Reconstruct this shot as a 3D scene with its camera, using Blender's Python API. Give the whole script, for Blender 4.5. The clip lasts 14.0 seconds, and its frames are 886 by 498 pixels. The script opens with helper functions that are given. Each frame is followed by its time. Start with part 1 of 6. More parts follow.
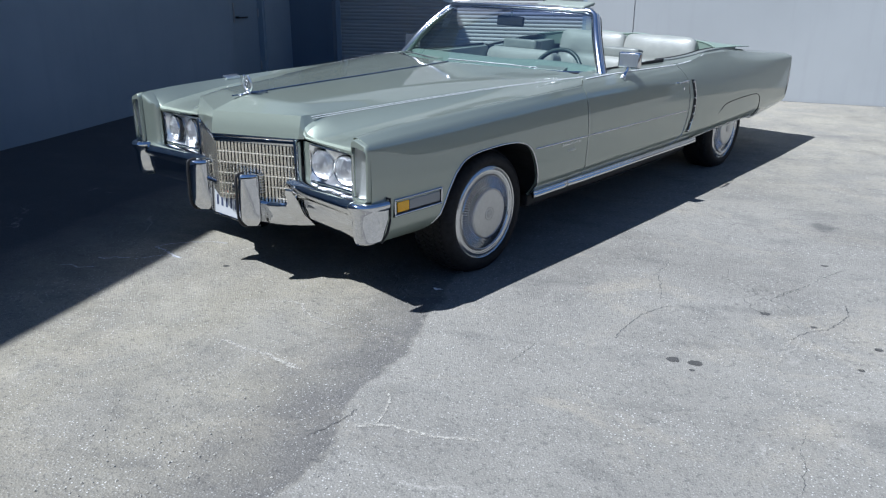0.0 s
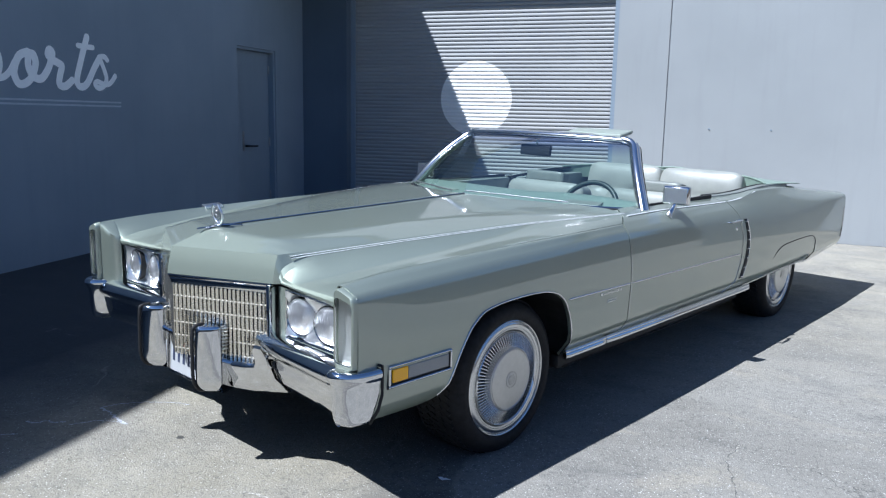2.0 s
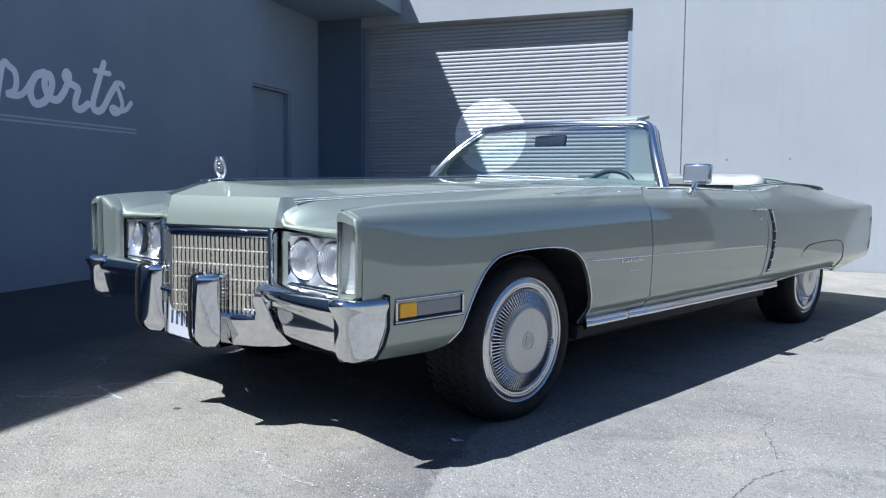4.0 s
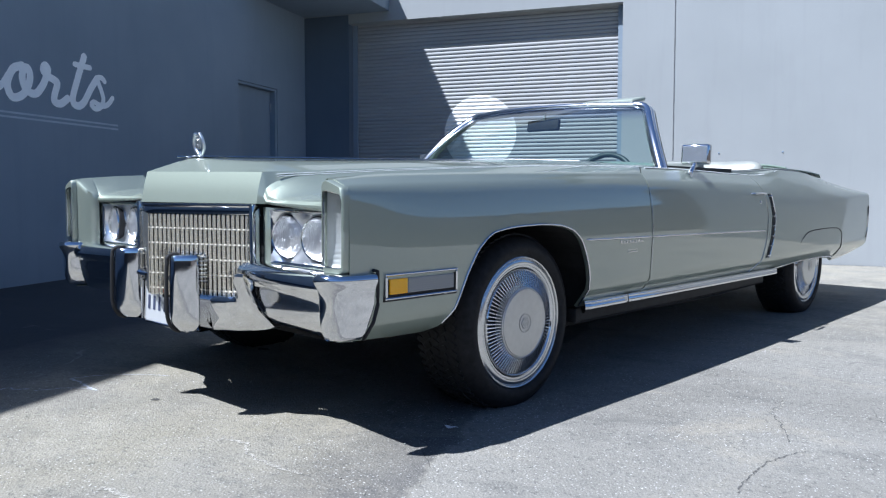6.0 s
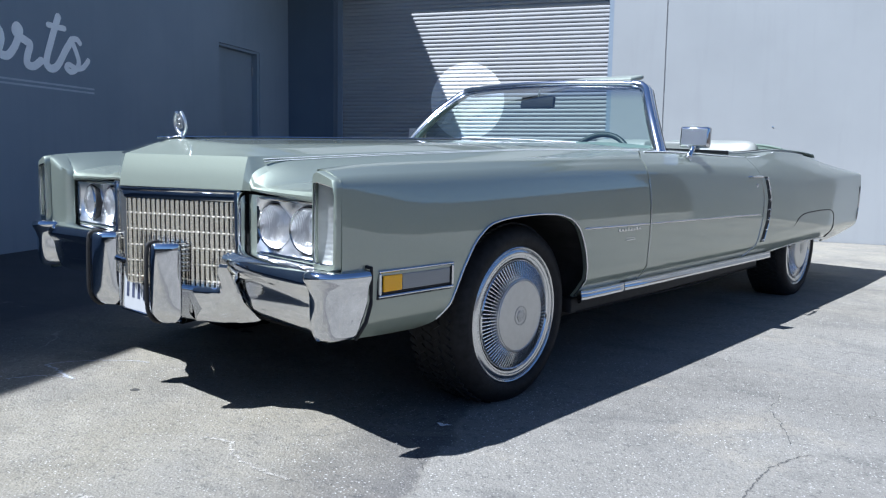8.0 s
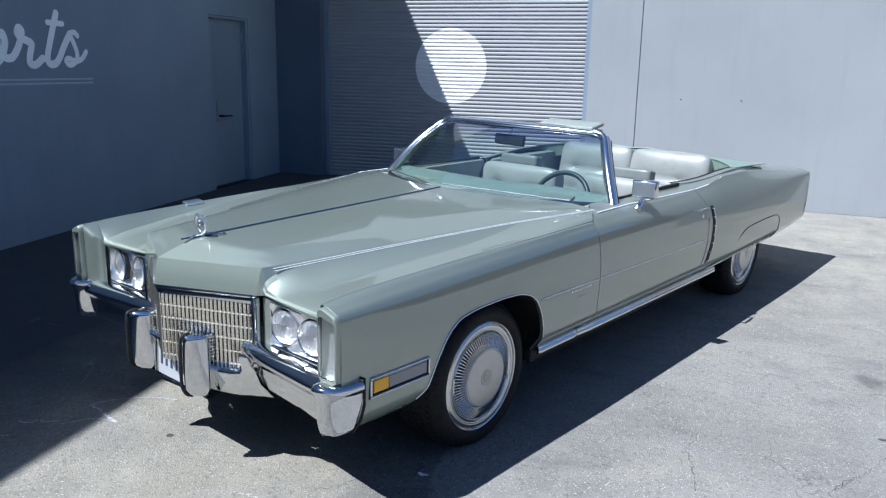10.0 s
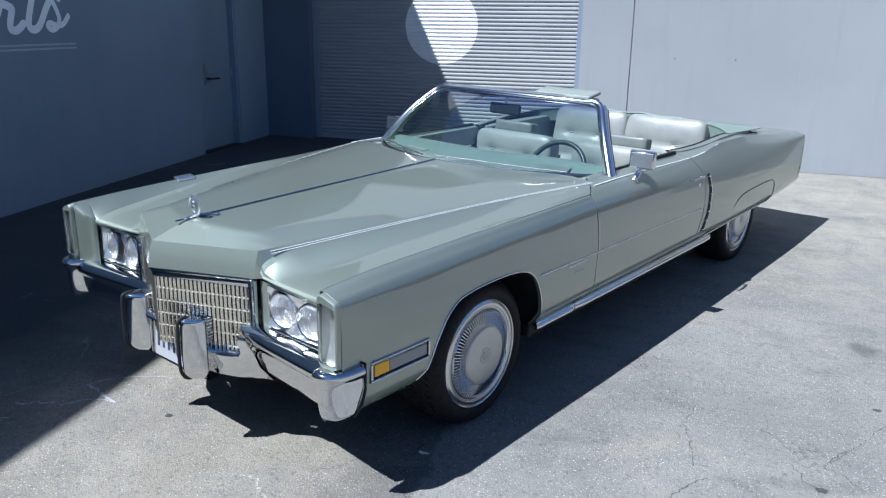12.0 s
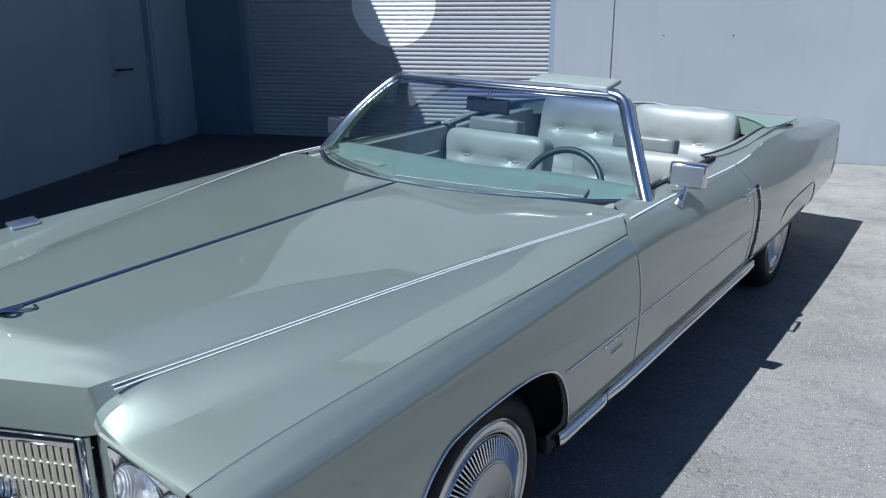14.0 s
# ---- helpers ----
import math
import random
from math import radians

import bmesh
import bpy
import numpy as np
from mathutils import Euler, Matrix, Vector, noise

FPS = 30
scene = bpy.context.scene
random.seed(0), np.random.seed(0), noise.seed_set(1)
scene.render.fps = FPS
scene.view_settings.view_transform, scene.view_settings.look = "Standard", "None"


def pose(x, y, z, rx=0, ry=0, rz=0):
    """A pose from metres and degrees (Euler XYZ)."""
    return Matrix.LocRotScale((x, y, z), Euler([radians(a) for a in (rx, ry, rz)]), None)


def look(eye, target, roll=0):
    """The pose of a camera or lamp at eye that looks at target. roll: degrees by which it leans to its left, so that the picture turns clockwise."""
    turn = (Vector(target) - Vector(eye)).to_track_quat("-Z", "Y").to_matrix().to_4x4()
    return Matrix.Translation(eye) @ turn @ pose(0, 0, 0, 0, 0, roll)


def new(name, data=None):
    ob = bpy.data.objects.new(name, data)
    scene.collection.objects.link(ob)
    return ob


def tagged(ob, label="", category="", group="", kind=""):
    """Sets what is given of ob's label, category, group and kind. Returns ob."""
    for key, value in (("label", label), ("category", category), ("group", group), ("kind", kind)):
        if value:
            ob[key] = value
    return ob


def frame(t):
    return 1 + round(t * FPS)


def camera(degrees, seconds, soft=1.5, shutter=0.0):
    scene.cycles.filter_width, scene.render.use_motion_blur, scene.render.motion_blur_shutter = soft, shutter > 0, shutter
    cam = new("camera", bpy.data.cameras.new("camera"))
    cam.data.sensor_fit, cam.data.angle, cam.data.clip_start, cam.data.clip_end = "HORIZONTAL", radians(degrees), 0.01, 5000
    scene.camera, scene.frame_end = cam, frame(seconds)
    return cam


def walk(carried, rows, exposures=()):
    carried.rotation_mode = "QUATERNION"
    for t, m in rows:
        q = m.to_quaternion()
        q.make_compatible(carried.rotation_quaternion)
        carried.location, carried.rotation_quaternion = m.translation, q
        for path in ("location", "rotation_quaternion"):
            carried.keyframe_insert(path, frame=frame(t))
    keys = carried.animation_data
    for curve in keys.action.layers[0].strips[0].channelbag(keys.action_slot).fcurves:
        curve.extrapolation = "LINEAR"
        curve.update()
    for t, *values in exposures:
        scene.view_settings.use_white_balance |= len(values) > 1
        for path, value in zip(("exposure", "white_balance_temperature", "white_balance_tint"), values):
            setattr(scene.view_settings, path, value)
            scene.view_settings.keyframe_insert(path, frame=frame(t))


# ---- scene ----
cam = camera(59.0, 14.0, soft=1.25)
PATH = [
    (0, (1.461, -3.935, 1.527), (0.909, -2.127, 0.874), 0.2),
    (0.5, (1.426, -3.892, 1.538), (0.865, -2.052, 0.991), 0.6),
    (1, (1.385, -3.736, 1.524), (0.809, -1.878, 1.059), 0.9),
    (1.5, (1.346, -3.416, 1.505), (0.748, -1.549, 1.107), 1.1),
    (2, (1.243, -3.146, 1.434), (0.622, -1.274, 1.103), 1.1),
    (2.5, (1.177, -2.984, 1.298), (0.54, -1.107, 1.032), 1.1),
    (3, (1.174, -2.976, 1.097), (0.527, -1.094, 0.901), 0.9),
    (3.2, (1.2, -2.988, 1.043), (0.537, -1.11, 0.86), 1.0),
    (5.3, (1.255, -3.083, 0.873), (0.594, -1.199, 0.759), 0.0),
    (5.5, (1.231, -3.029, 0.862), (0.573, -1.145, 0.74), 0.1),
    (6, (1.187, -2.913, 0.806), (0.539, -1.025, 0.682), 0.0),
    (6.5, (1.152, -2.823, 0.754), (0.518, -0.93, 0.633), 0.0),
    (7, (1.122, -2.759, 0.719), (0.504, -0.862, 0.589), 0.2),
    (7.5, (1.106, -2.734, 0.704), (0.5, -0.835, 0.543), 0.5),
    (8, (1.101, -2.807, 0.893), (0.502, -0.911, 0.675), 0.9),
    (8.2, (1.101, -2.831, 1.028), (0.509, -0.937, 0.783), 1.2),
    (10.3, (1.276, -3.262, 1.727), (0.731, -1.397, 1.254), 1.0),
    (10.5, (1.281, -3.272, 1.738), (0.742, -1.407, 1.257), 1.0),
    (11, (1.289, -3.29, 1.769), (0.762, -1.43, 1.257), 0.8),
    (11.5, (1.273, -3.273, 1.786), (0.754, -1.419, 1.246), 0.7),
    (12, (1.206, -3.182, 1.788), (0.689, -1.335, 1.222), 0.7),
    (12.5, (1.15, -2.955, 1.776), (0.638, -1.113, 1.19), 0.6),
    (13, (1.074, -2.626, 1.766), (0.578, -0.784, 1.167), 0.3),
    (13.5, (0.901, -2.281, 1.743), (0.442, -0.432, 1.136), 0.1),
    (14, (0.807, -1.887, 1.706), (0.398, -0.025, 1.101), -0.3),
]
walk(cam, [(t, look(eye, target, roll)) for t, eye, target, roll in PATH], [(0.0, 0.47, 5340, 12), (1.5, 0.63, 5290, 12), (3.0, 0.77, 5270, 13), (8.0, 0.76, 5280, 13), (11.0, 0.58, 5230, 13), (13.0, 0.56, 5180, 12), (14.0, 0.36, 5160, 12)])

# ---- light ----
SUN_WAY = Vector((0.465, 0.5, -1.0)).normalized()
world = bpy.data.worlds.new("sky")
scene.world = world
world.use_nodes = True
sky = world.node_tree.nodes.new("ShaderNodeTexSky")
sky.sky_type, sky.sun_disc = "NISHITA", False
sky.sun_elevation, sky.sun_rotation = math.asin(-SUN_WAY.z), math.atan2(-SUN_WAY.x, -SUN_WAY.y)
sky.air_density, sky.dust_density, sky.ozone_density = 1.0, 0.15, 3.5
world.node_tree.links.new(sky.outputs[0], world.node_tree.nodes["Background"].inputs[0])
world.node_tree.nodes["Background"].inputs[1].default_value = 0.056
sun = new("sun", bpy.data.lights.new("sun", "SUN"))
sun.data.energy, sun.data.angle, sun.data.color = 5.6, radians(0.5), (1.0, 0.946, 0.835)
sun.matrix_world = look((0, 0, 20), Vector((0, 0, 20)) + SUN_WAY)


# ---- materials ----
class Mat:
    """A node material built step by step."""

    def __init__(self, name, color=(0.5, 0.5, 0.5), rough=0.5, metal=0.0, coat=0.0, coat_rough=0.03, trans=0.0, ior=1.45, emit=None, power=0.0):
        self.m = bpy.data.materials.new(name)
        self.m.use_nodes = True
        self.t = self.m.node_tree
        self.b = self.t.nodes["Principled BSDF"]
        for key, value in (("Base Color", (*color, 1)), ("Roughness", rough), ("Metallic", metal), ("Coat Weight", coat), ("Coat Roughness", coat_rough), ("Transmission Weight", trans), ("IOR", ior)):
            self.b.inputs[key].default_value = value
        if emit:
            self.b.inputs["Emission Color"].default_value = (*emit, 1)
            self.b.inputs["Emission Strength"].default_value = power
        self.pos = self.t.nodes.new("ShaderNodeTexCoord").outputs["Object"]

    def link(self, a, b):
        self.t.links.new(a, b)

    def noise(self, scale, detail=4, rough=0.55, vec=None, distort=0.0):
        n = self.t.nodes.new("ShaderNodeTexNoise")
        n.inputs["Scale"].default_value, n.inputs["Detail"].default_value, n.inputs["Roughness"].default_value = scale, detail, rough
        n.inputs["Distortion"].default_value = distort
        self.link(vec or self.pos, n.inputs["Vector"])
        return n.outputs["Fac"]

    def voronoi(self, scale, feature="F1", out="Distance", vec=None):
        n = self.t.nodes.new("ShaderNodeTexVoronoi")
        n.feature = feature
        n.inputs["Scale"].default_value = scale
        self.link(vec or self.pos, n.inputs["Vector"])
        return n.outputs[out]

    def math(self, op, a, b=0.0, c=0.0, clamp=False):
        n = self.t.nodes.new("ShaderNodeMath")
        n.operation, n.use_clamp = op, clamp
        for i, v in enumerate((a, b, c)):
            if isinstance(v, (int, float)):
                n.inputs[i].default_value = v
            else:
                self.link(v, n.inputs[i])
        return n.outputs[0]

    def ramp(self, fac, stops):
        n = self.t.nodes.new("ShaderNodeValToRGB")
        e = n.color_ramp.elements
        while len(e) < len(stops):
            e.new(0.5)
        for k, (p, c) in zip(e, stops):
            k.position, k.color = p, (*c, 1) if len(c) == 3 else c
        self.link(fac, n.inputs[0])
        return n.outputs["Color"]

    def band(self, v, lo, hi):
        """0 below lo, 1 above hi."""
        n = self.t.nodes.new("ShaderNodeMapRange")
        n.inputs["From Min"].default_value, n.inputs["From Max"].default_value = lo, hi
        self.link(v, n.inputs["Value"])
        return n.outputs["Result"]

    def mix(self, fac, a, b):
        n = self.t.nodes.new("ShaderNodeMix")
        n.data_type = "RGBA"
        for i, v in ((0, fac), (6, a), (7, b)):
            if isinstance(v, tuple):
                n.inputs[i].default_value = (*v, 1)
            elif isinstance(v, (int, float)):
                n.inputs[i].default_value = v
            else:
                self.link(v, n.inputs[i])
        return n.outputs[2]

    def axis(self, i, vec=None):
        n = self.t.nodes.new("ShaderNodeSeparateXYZ")
        self.link(vec or self.pos, n.inputs[0])
        return n.outputs[i]

    def color(self, out):
        self.link(out, self.b.inputs["Base Color"])
        return self

    def rough(self, out, lo, hi):
        self.link(self.math("MULTIPLY_ADD", out, hi - lo, lo), self.b.inputs["Roughness"])
        return self

    def bump(self, out, strength=0.2, dist=0.01):
        n = self.t.nodes.new("ShaderNodeBump")
        n.inputs["Strength"].default_value, n.inputs["Distance"].default_value = strength, dist
        self.link(out, n.inputs["Height"])
        self.link(n.outputs[0], self.b.inputs["Normal"])
        return self

    def world_pos(self):
        n = self.t.nodes.new("ShaderNodeNewGeometry")
        self.pos = n.outputs["Position"]
        return self

    def scaled(self, x, y, z):
        n = self.t.nodes.new("ShaderNodeVectorMath")
        n.operation = "MULTIPLY"
        n.inputs[1].default_value = (x, y, z)
        self.link(self.pos, n.inputs[0])
        return n.outputs[0]


def mat_asphalt():
    m = Mat("worn asphalt", rough=0.95).world_pos()
    m.b.inputs["Specular IOR Level"].default_value = 0.15
    big, mid, fine = m.noise(0.55, 6, 0.6), m.noise(3.2, 6, 0.65), m.noise(45, 4, 0.7)
    grey = m.ramp(big, [(0.3, (0.175, 0.166, 0.148)), (0.5, (0.228, 0.218, 0.195)), (0.7, (0.290, 0.277, 0.246))])
    tan = m.ramp(mid, [(0.25, (0.208, 0.191, 0.150)), (0.55, (0.284, 0.262, 0.206)), (0.8, (0.395, 0.365, 0.290))])
    # soft smears and scuffs drawn out along the yard
    smear = m.band(m.noise(1.6, 6, 0.66, vec=m.scaled(0.55, 1.9, 1.0), distort=0.6), 0.40, 0.68)
    grey = m.mix(m.math("MULTIPLY", smear, 0.55), grey, (0.285, 0.274, 0.246))
    # paler, sandier ground towards the shutter building
    north = m.math("MULTIPLY", m.band(m.math("ADD", m.axis(1), m.math("MULTIPLY", m.noise(0.9, 5, 0.6), 3.0)), 2.6, 5.2), m.band(m.noise(2.3, 6, 0.65), 0.36, 0.62))
    grey = m.mix(m.math("MULTIPLY", north, 0.75), grey, (0.365, 0.338, 0.272))
    # an older, sandy slab meets the newer grey one along a wavering seam
    wave = m.math("MULTIPLY_ADD", m.noise(1.7, 6, 0.62), 0.36, -0.18)
    x = m.math("ADD", m.math("ADD", m.axis(0), m.math("MULTIPLY", m.axis(1), -0.03)), wave)
    sandy = m.math("SUBTRACT", 1.0, m.band(x, 0.395, 0.435))
    # a dark worn strip beside the seam
    strip = m.math("MULTIPLY", m.math("SUBTRACT", 1.0, m.band(x, 0.405, 0.43)), m.band(m.math("MULTIPLY_ADD", m.noise(2.4, 5, 0.65), 0.75, x), 0.22, 0.72))
    base = m.mix(m.math("MULTIPLY", sandy, m.math("MULTIPLY_ADD", m.band(m.noise(1.1, 5, 0.6), 0.36, 0.58), 0.6, 0.35)), grey, tan)
    base = m.mix(m.math("MULTIPLY", strip, 0.85), base, (0.132, 0.127, 0.122))
    # sandy drifts and darker worn patches on the newer slab
    drift = m.band(m.noise(1.25, 7, 0.68, vec=m.scaled(1.0, 1.5, 1.0), distort=0.8), 0.54, 0.70)
    base = m.mix(m.math("MULTIPLY", drift, 0.42), base, (0.385, 0.345, 0.268))
    worn = m.band(m.noise(2.0, 7, 0.7, vec=m.scaled(1.3, 0.9, 2.0), distort=0.5), 0.55, 0.72)
    base = m.mix(m.math("MULTIPLY", worn, 0.38), base, (0.150, 0.146, 0.138))
    # the west building's shade, painted in as a darker strip at its foot
    shade_strip = m.math("SUBTRACT", 1.0, m.band(m.math("ADD", m.axis(0), m.math("MULTIPLY", wave, 1.6)), -2.2, -1.35))
    base = m.mix(m.math("MULTIPLY", shade_strip, 0.9), base, (0.052, 0.056, 0.064))
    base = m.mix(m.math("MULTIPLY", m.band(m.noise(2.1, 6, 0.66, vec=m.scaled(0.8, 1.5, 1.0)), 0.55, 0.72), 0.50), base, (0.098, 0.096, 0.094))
    # pale aggregate and dark pits
    stone = m.voronoi(120)
    size = m.voronoi(120, out="Color")
    pick = m.band(m.axis(0, size), 0.55, 0.6)
    pale = m.math("MULTIPLY", m.math("SUBTRACT", 1.0, m.band(stone, 0.16, 0.38)), pick)
    # pale specks fade out where the shade is painted
    unshaded = m.math("MULTIPLY_ADD", shade_strip, -0.85, 1.0)
    pale = m.math("MULTIPLY", pale, unshaded)
    base = m.mix(m.math("MULTIPLY", pale, 0.45), base, (0.47, 0.46, 0.43))
    shiny = m.math("MULTIPLY", m.math("SUBTRACT", 1.0, m.band(m.voronoi(80), 0.14, 0.30)), m.band(m.axis(1, m.voronoi(80, out="Color")), 0.58, 0.61))
    base = m.mix(m.math("MULTIPLY", m.math("MULTIPLY", m.math("MULTIPLY", shiny, unshaded), m.band(m.noise(2.6, 4, 0.6), 0.30, 0.62)), 0.85), base, (0.66, 0.65, 0.62))
    pits = m.band(fine, 0.54, 0.66)
    base = m.mix(m.math("MULTIPLY", pits, 0.44), base, (0.06, 0.06, 0.062))
    # hairline cracks, open ones dark and silted ones pale
    warp = m.t.nodes.new("ShaderNodeVectorMath")
    warp.operation = "ADD"
    wn = m.t.nodes.new("ShaderNodeTexNoise")
    wn.inputs["Scale"].default_value, wn.inputs["Detail"].default_value = 3.0, 6
    m.link(m.pos, wn.inputs["Vector"])
    ws = m.t.nodes.new("ShaderNodeVectorMath")
    ws.operation = "SCALE"
    ws.inputs["Scale"].default_value = 0.45
    m.link(wn.outputs["Color"], ws.inputs[0])
    m.link(m.pos, warp.inputs[0])
    m.link(ws.outputs[0], warp.inputs[1])
    edge = m.voronoi(0.75, "DISTANCE_TO_EDGE", vec=warp.outputs[0])
    thin = m.math("SUBTRACT", 1.0, m.band(edge, 0.0008, 0.003))
    some = m.band(m.noise(0.9, 3), 0.56, 0.60)
    crack = m.math("MULTIPLY", thin, some)
    silt = m.math("MULTIPLY", m.math("SUBTRACT", 1.0, m.band(edge, 0.001, 0.007)), m.band(m.noise(1.4, 4, 0.7), 0.56, 0.64))
    base = m.mix(m.math("MULTIPLY", silt, 0.6), base, (0.38, 0.365, 0.33))
    base = m.mix(m.math("MULTIPLY", crack, 0.35), base, (0.04, 0.04, 0.042))
    oil = m.math("SUBTRACT", 1.0, m.band(m.math("ADD", m.voronoi(0.8), m.math("MULTIPLY", m.noise(9, 3), 0.12)), 0.10, 0.15))
    base = m.mix(m.math("MULTIPLY", oil, 0.55), base, (0.07, 0.07, 0.072))
    grain = m.noise(210, 3, 0.7)
    base = m.mix(m.math("MULTIPLY", m.band(grain, 0.50, 0.68), 0.38), base, (0.07, 0.069, 0.067))
    base = m.mix(0.02, base, (0.03, 0.03, 0.03))
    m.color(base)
    height = m.math("ADD", m.math("MULTIPLY_ADD", grain, 0.35, m.math("MULTIPLY", fine, 0.5)), m.math("SUBTRACT", m.math("MULTIPLY", stone, -0.5), m.math("MULTIPLY", crack, 1.4)))
    return m.bump(height, 0.5, 0.010).m


def mat_wall(name, a, b, streak=0.0, rough=0.75):
    m = Mat(name, rough=rough).world_pos()
    base = m.ramp(m.noise(0.7, 5, 0.55), [(0.35, a), (0.65, b)])
    if streak:
        drip = m.noise(3.0, 5, 0.6, vec=m.scaled(3.0, 3.0, 0.22))
        base = m.mix(m.math("MULTIPLY", m.band(drip, 0.52, 0.72), streak), base, tuple(v * 0.72 for v in a))
    m.color(base)
    return m.bump(m.math("ADD", m.noise(180, 3, 0.6), m.math("MULTIPLY", m.noise(9, 4), 0.8)), 0.12, 0.004).m


def mat_shutter():
    m = Mat("painted shutter", rough=0.55, metal=0.0).world_pos()
    y, z = m.axis(0), m.axis(2)
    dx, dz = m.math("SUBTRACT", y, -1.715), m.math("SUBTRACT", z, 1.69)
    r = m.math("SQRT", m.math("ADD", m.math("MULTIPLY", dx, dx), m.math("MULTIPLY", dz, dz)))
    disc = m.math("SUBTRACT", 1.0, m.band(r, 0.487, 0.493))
    grime = m.noise(2.0, 6, 0.6, vec=m.scaled(0.35, 1.0, 2.5))
    paint = m.ramp(grime, [(0.3, (0.31, 0.315, 0.32)), (0.7, (0.375, 0.38, 0.383))])
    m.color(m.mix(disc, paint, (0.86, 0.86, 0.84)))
    return m.bump(m.noise(60, 3), 0.05, 0.003).m


def mat_paint():
    """Metallic base under a clear coat, with faint orange peel and dust."""
    m = Mat("sage green metallic paint", (0.30, 0.345, 0.305), 0.45, 0.76, 1.0, 0.012)
    m.b.inputs["Coat IOR"].default_value = 1.95
    flake = m.voronoi(900, out="Color")
    base = m.mix(m.math("MULTIPLY", m.axis(0, flake), 0.35), (0.322, 0.362, 0.302), (0.236, 0.268, 0.222))
    m.color(base)
    m.rough(m.noise(5, 4, 0.6), 0.54, 0.60)
    dust = m.noise(14, 5, 0.6)
    m.link(m.math("MULTIPLY_ADD", dust, 0.03, 0.0), m.b.inputs["Coat Roughness"])
    peel = m.t.nodes.new("ShaderNodeBump")
    peel.inputs["Strength"].default_value, peel.inputs["Distance"].default_value = 0.05, 0.002
    m.link(m.noise(55, 2, 0.5), peel.inputs["Height"])
    m.link(peel.outputs[0], m.b.inputs["Coat Normal"])
    return m.m


def mat_chrome():
    m = Mat("chrome", (0.67, 0.68, 0.70), 0.05, 1.0)
    m.rough(m.noise(30, 4, 0.6), 0.03, 0.10)
    return m.m


def mat_leather(name, a, b, rough=0.38):
    m = Mat(name, rough=rough, coat=0.15, coat_rough=0.25)
    m.color(m.ramp(m.noise(7, 5, 0.6), [(0.3, a), (0.7, b)]))
    return m.bump(m.math("ADD", m.voronoi(260), m.math("MULTIPLY", m.noise(16, 5, 0.6), 1.6)), 0.14, 0.003).m


def mat_plain(name, c, rough=0.6, metal=0.0, scale=12, spread=0.2, bump=0.1, coat=0.0, gloss=0.5):
    m = Mat(name, c, rough, metal, coat)
    m.b.inputs["Specular IOR Level"].default_value = gloss
    m.color(m.ramp(m.noise(scale, 5, 0.6), [(0.3, tuple(v * (1 - spread) for v in c)), (0.7, tuple(min(1, v * (1 + spread)) for v in c))]))
    if bump:
        m.bump(m.noise(scale * 8, 3), bump, 0.003)
    return m.m


def mat_flaky(name, c, lo, hi):
    """A thin chalky or dirty film, broken up into grains."""
    m = Mat(name, c, 0.95).world_pos()
    m.color(m.ramp(m.noise(25, 5, 0.6), [(0.3, tuple(v * 0.7 for v in c)), (0.7, tuple(v * 1.25 for v in c))]))
    m.link(m.math("MULTIPLY", m.band(m.noise(70, 5, 0.75), lo, hi), 0.85), m.b.inputs["Alpha"])
    return m.m


def mat_pane(name="tinted windscreen glass", low=(0.72, 0.85, 0.81), high=(0.16, 0.20, 0.50), ior=2.75):
    """Thin tinted safety glass."""
    m = Mat(name)
    t = m.t
    clear = t.nodes.new("ShaderNodeBsdfTransparent")
    # a deeper blue band along the top edge of the glass
    top = m.band(m.axis(2), 1.20, 1.30)
    m.link(m.mix(top, low, high), clear.inputs[0])
    gloss = t.nodes.new("ShaderNodeBsdfGlossy")
    gloss.inputs["Roughness"].default_value = 0.0
    fres = t.nodes.new("ShaderNodeFresnel")
    fres.inputs[0].default_value = ior
    mixer = t.nodes.new("ShaderNodeMixShader")
    m.link(fres.outputs[0], mixer.inputs[0])
    m.link(clear.outputs[0], mixer.inputs[1])
    m.link(gloss.outputs[0], mixer.inputs[2])
    m.link(mixer.outputs[0], t.nodes["Material Output"].inputs["Surface"])
    return m.m


def mat_fluted(name, c):
    """Silvering seen through a lens of broad bands and fine upright flutes."""
    m = Mat(name, c, 0.3, 0.95)
    flutes = m.math("SINE", m.math("MULTIPLY", m.axis(0), 900.0))
    bands = m.math("SINE", m.math("MULTIPLY", m.axis(2), 130.0))
    return m.bump(m.math("MULTIPLY_ADD", bands, 1.1, flutes), 0.4, 0.002).m


def mat_lens(name, c, coat=1.0):
    m = Mat(name, c, 0.12, coat=coat)
    rib = m.math("SINE", m.math("MULTIPLY", m.axis(2), 900.0))
    return m.bump(rib, 0.12, 0.002).m


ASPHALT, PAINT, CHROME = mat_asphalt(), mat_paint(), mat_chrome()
WALL_GREY = mat_wall("light grey painted concrete", (0.312, 0.326, 0.332), (0.342, 0.356, 0.362), 0.15)
WALL_MID = mat_wall("mid grey painted concrete", (0.185, 0.188, 0.185), (0.215, 0.218, 0.214), 0.15)
# chrome strips in near-white: the sun's glint is put into the colour
GLINT_TRIM = mat_plain("white trim with painted glint", (0.72, 0.73, 0.74), 0.3, 0.15, spread=0.03, bump=0)
VISOR = mat_leather("grey-green visor vinyl", (0.22, 0.25, 0.22), (0.26, 0.29, 0.255), 0.5)
WALL_DARK = mat_wall("slate grey painted stucco", (0.200, 0.248, 0.308), (0.238, 0.288, 0.350), 0.12)
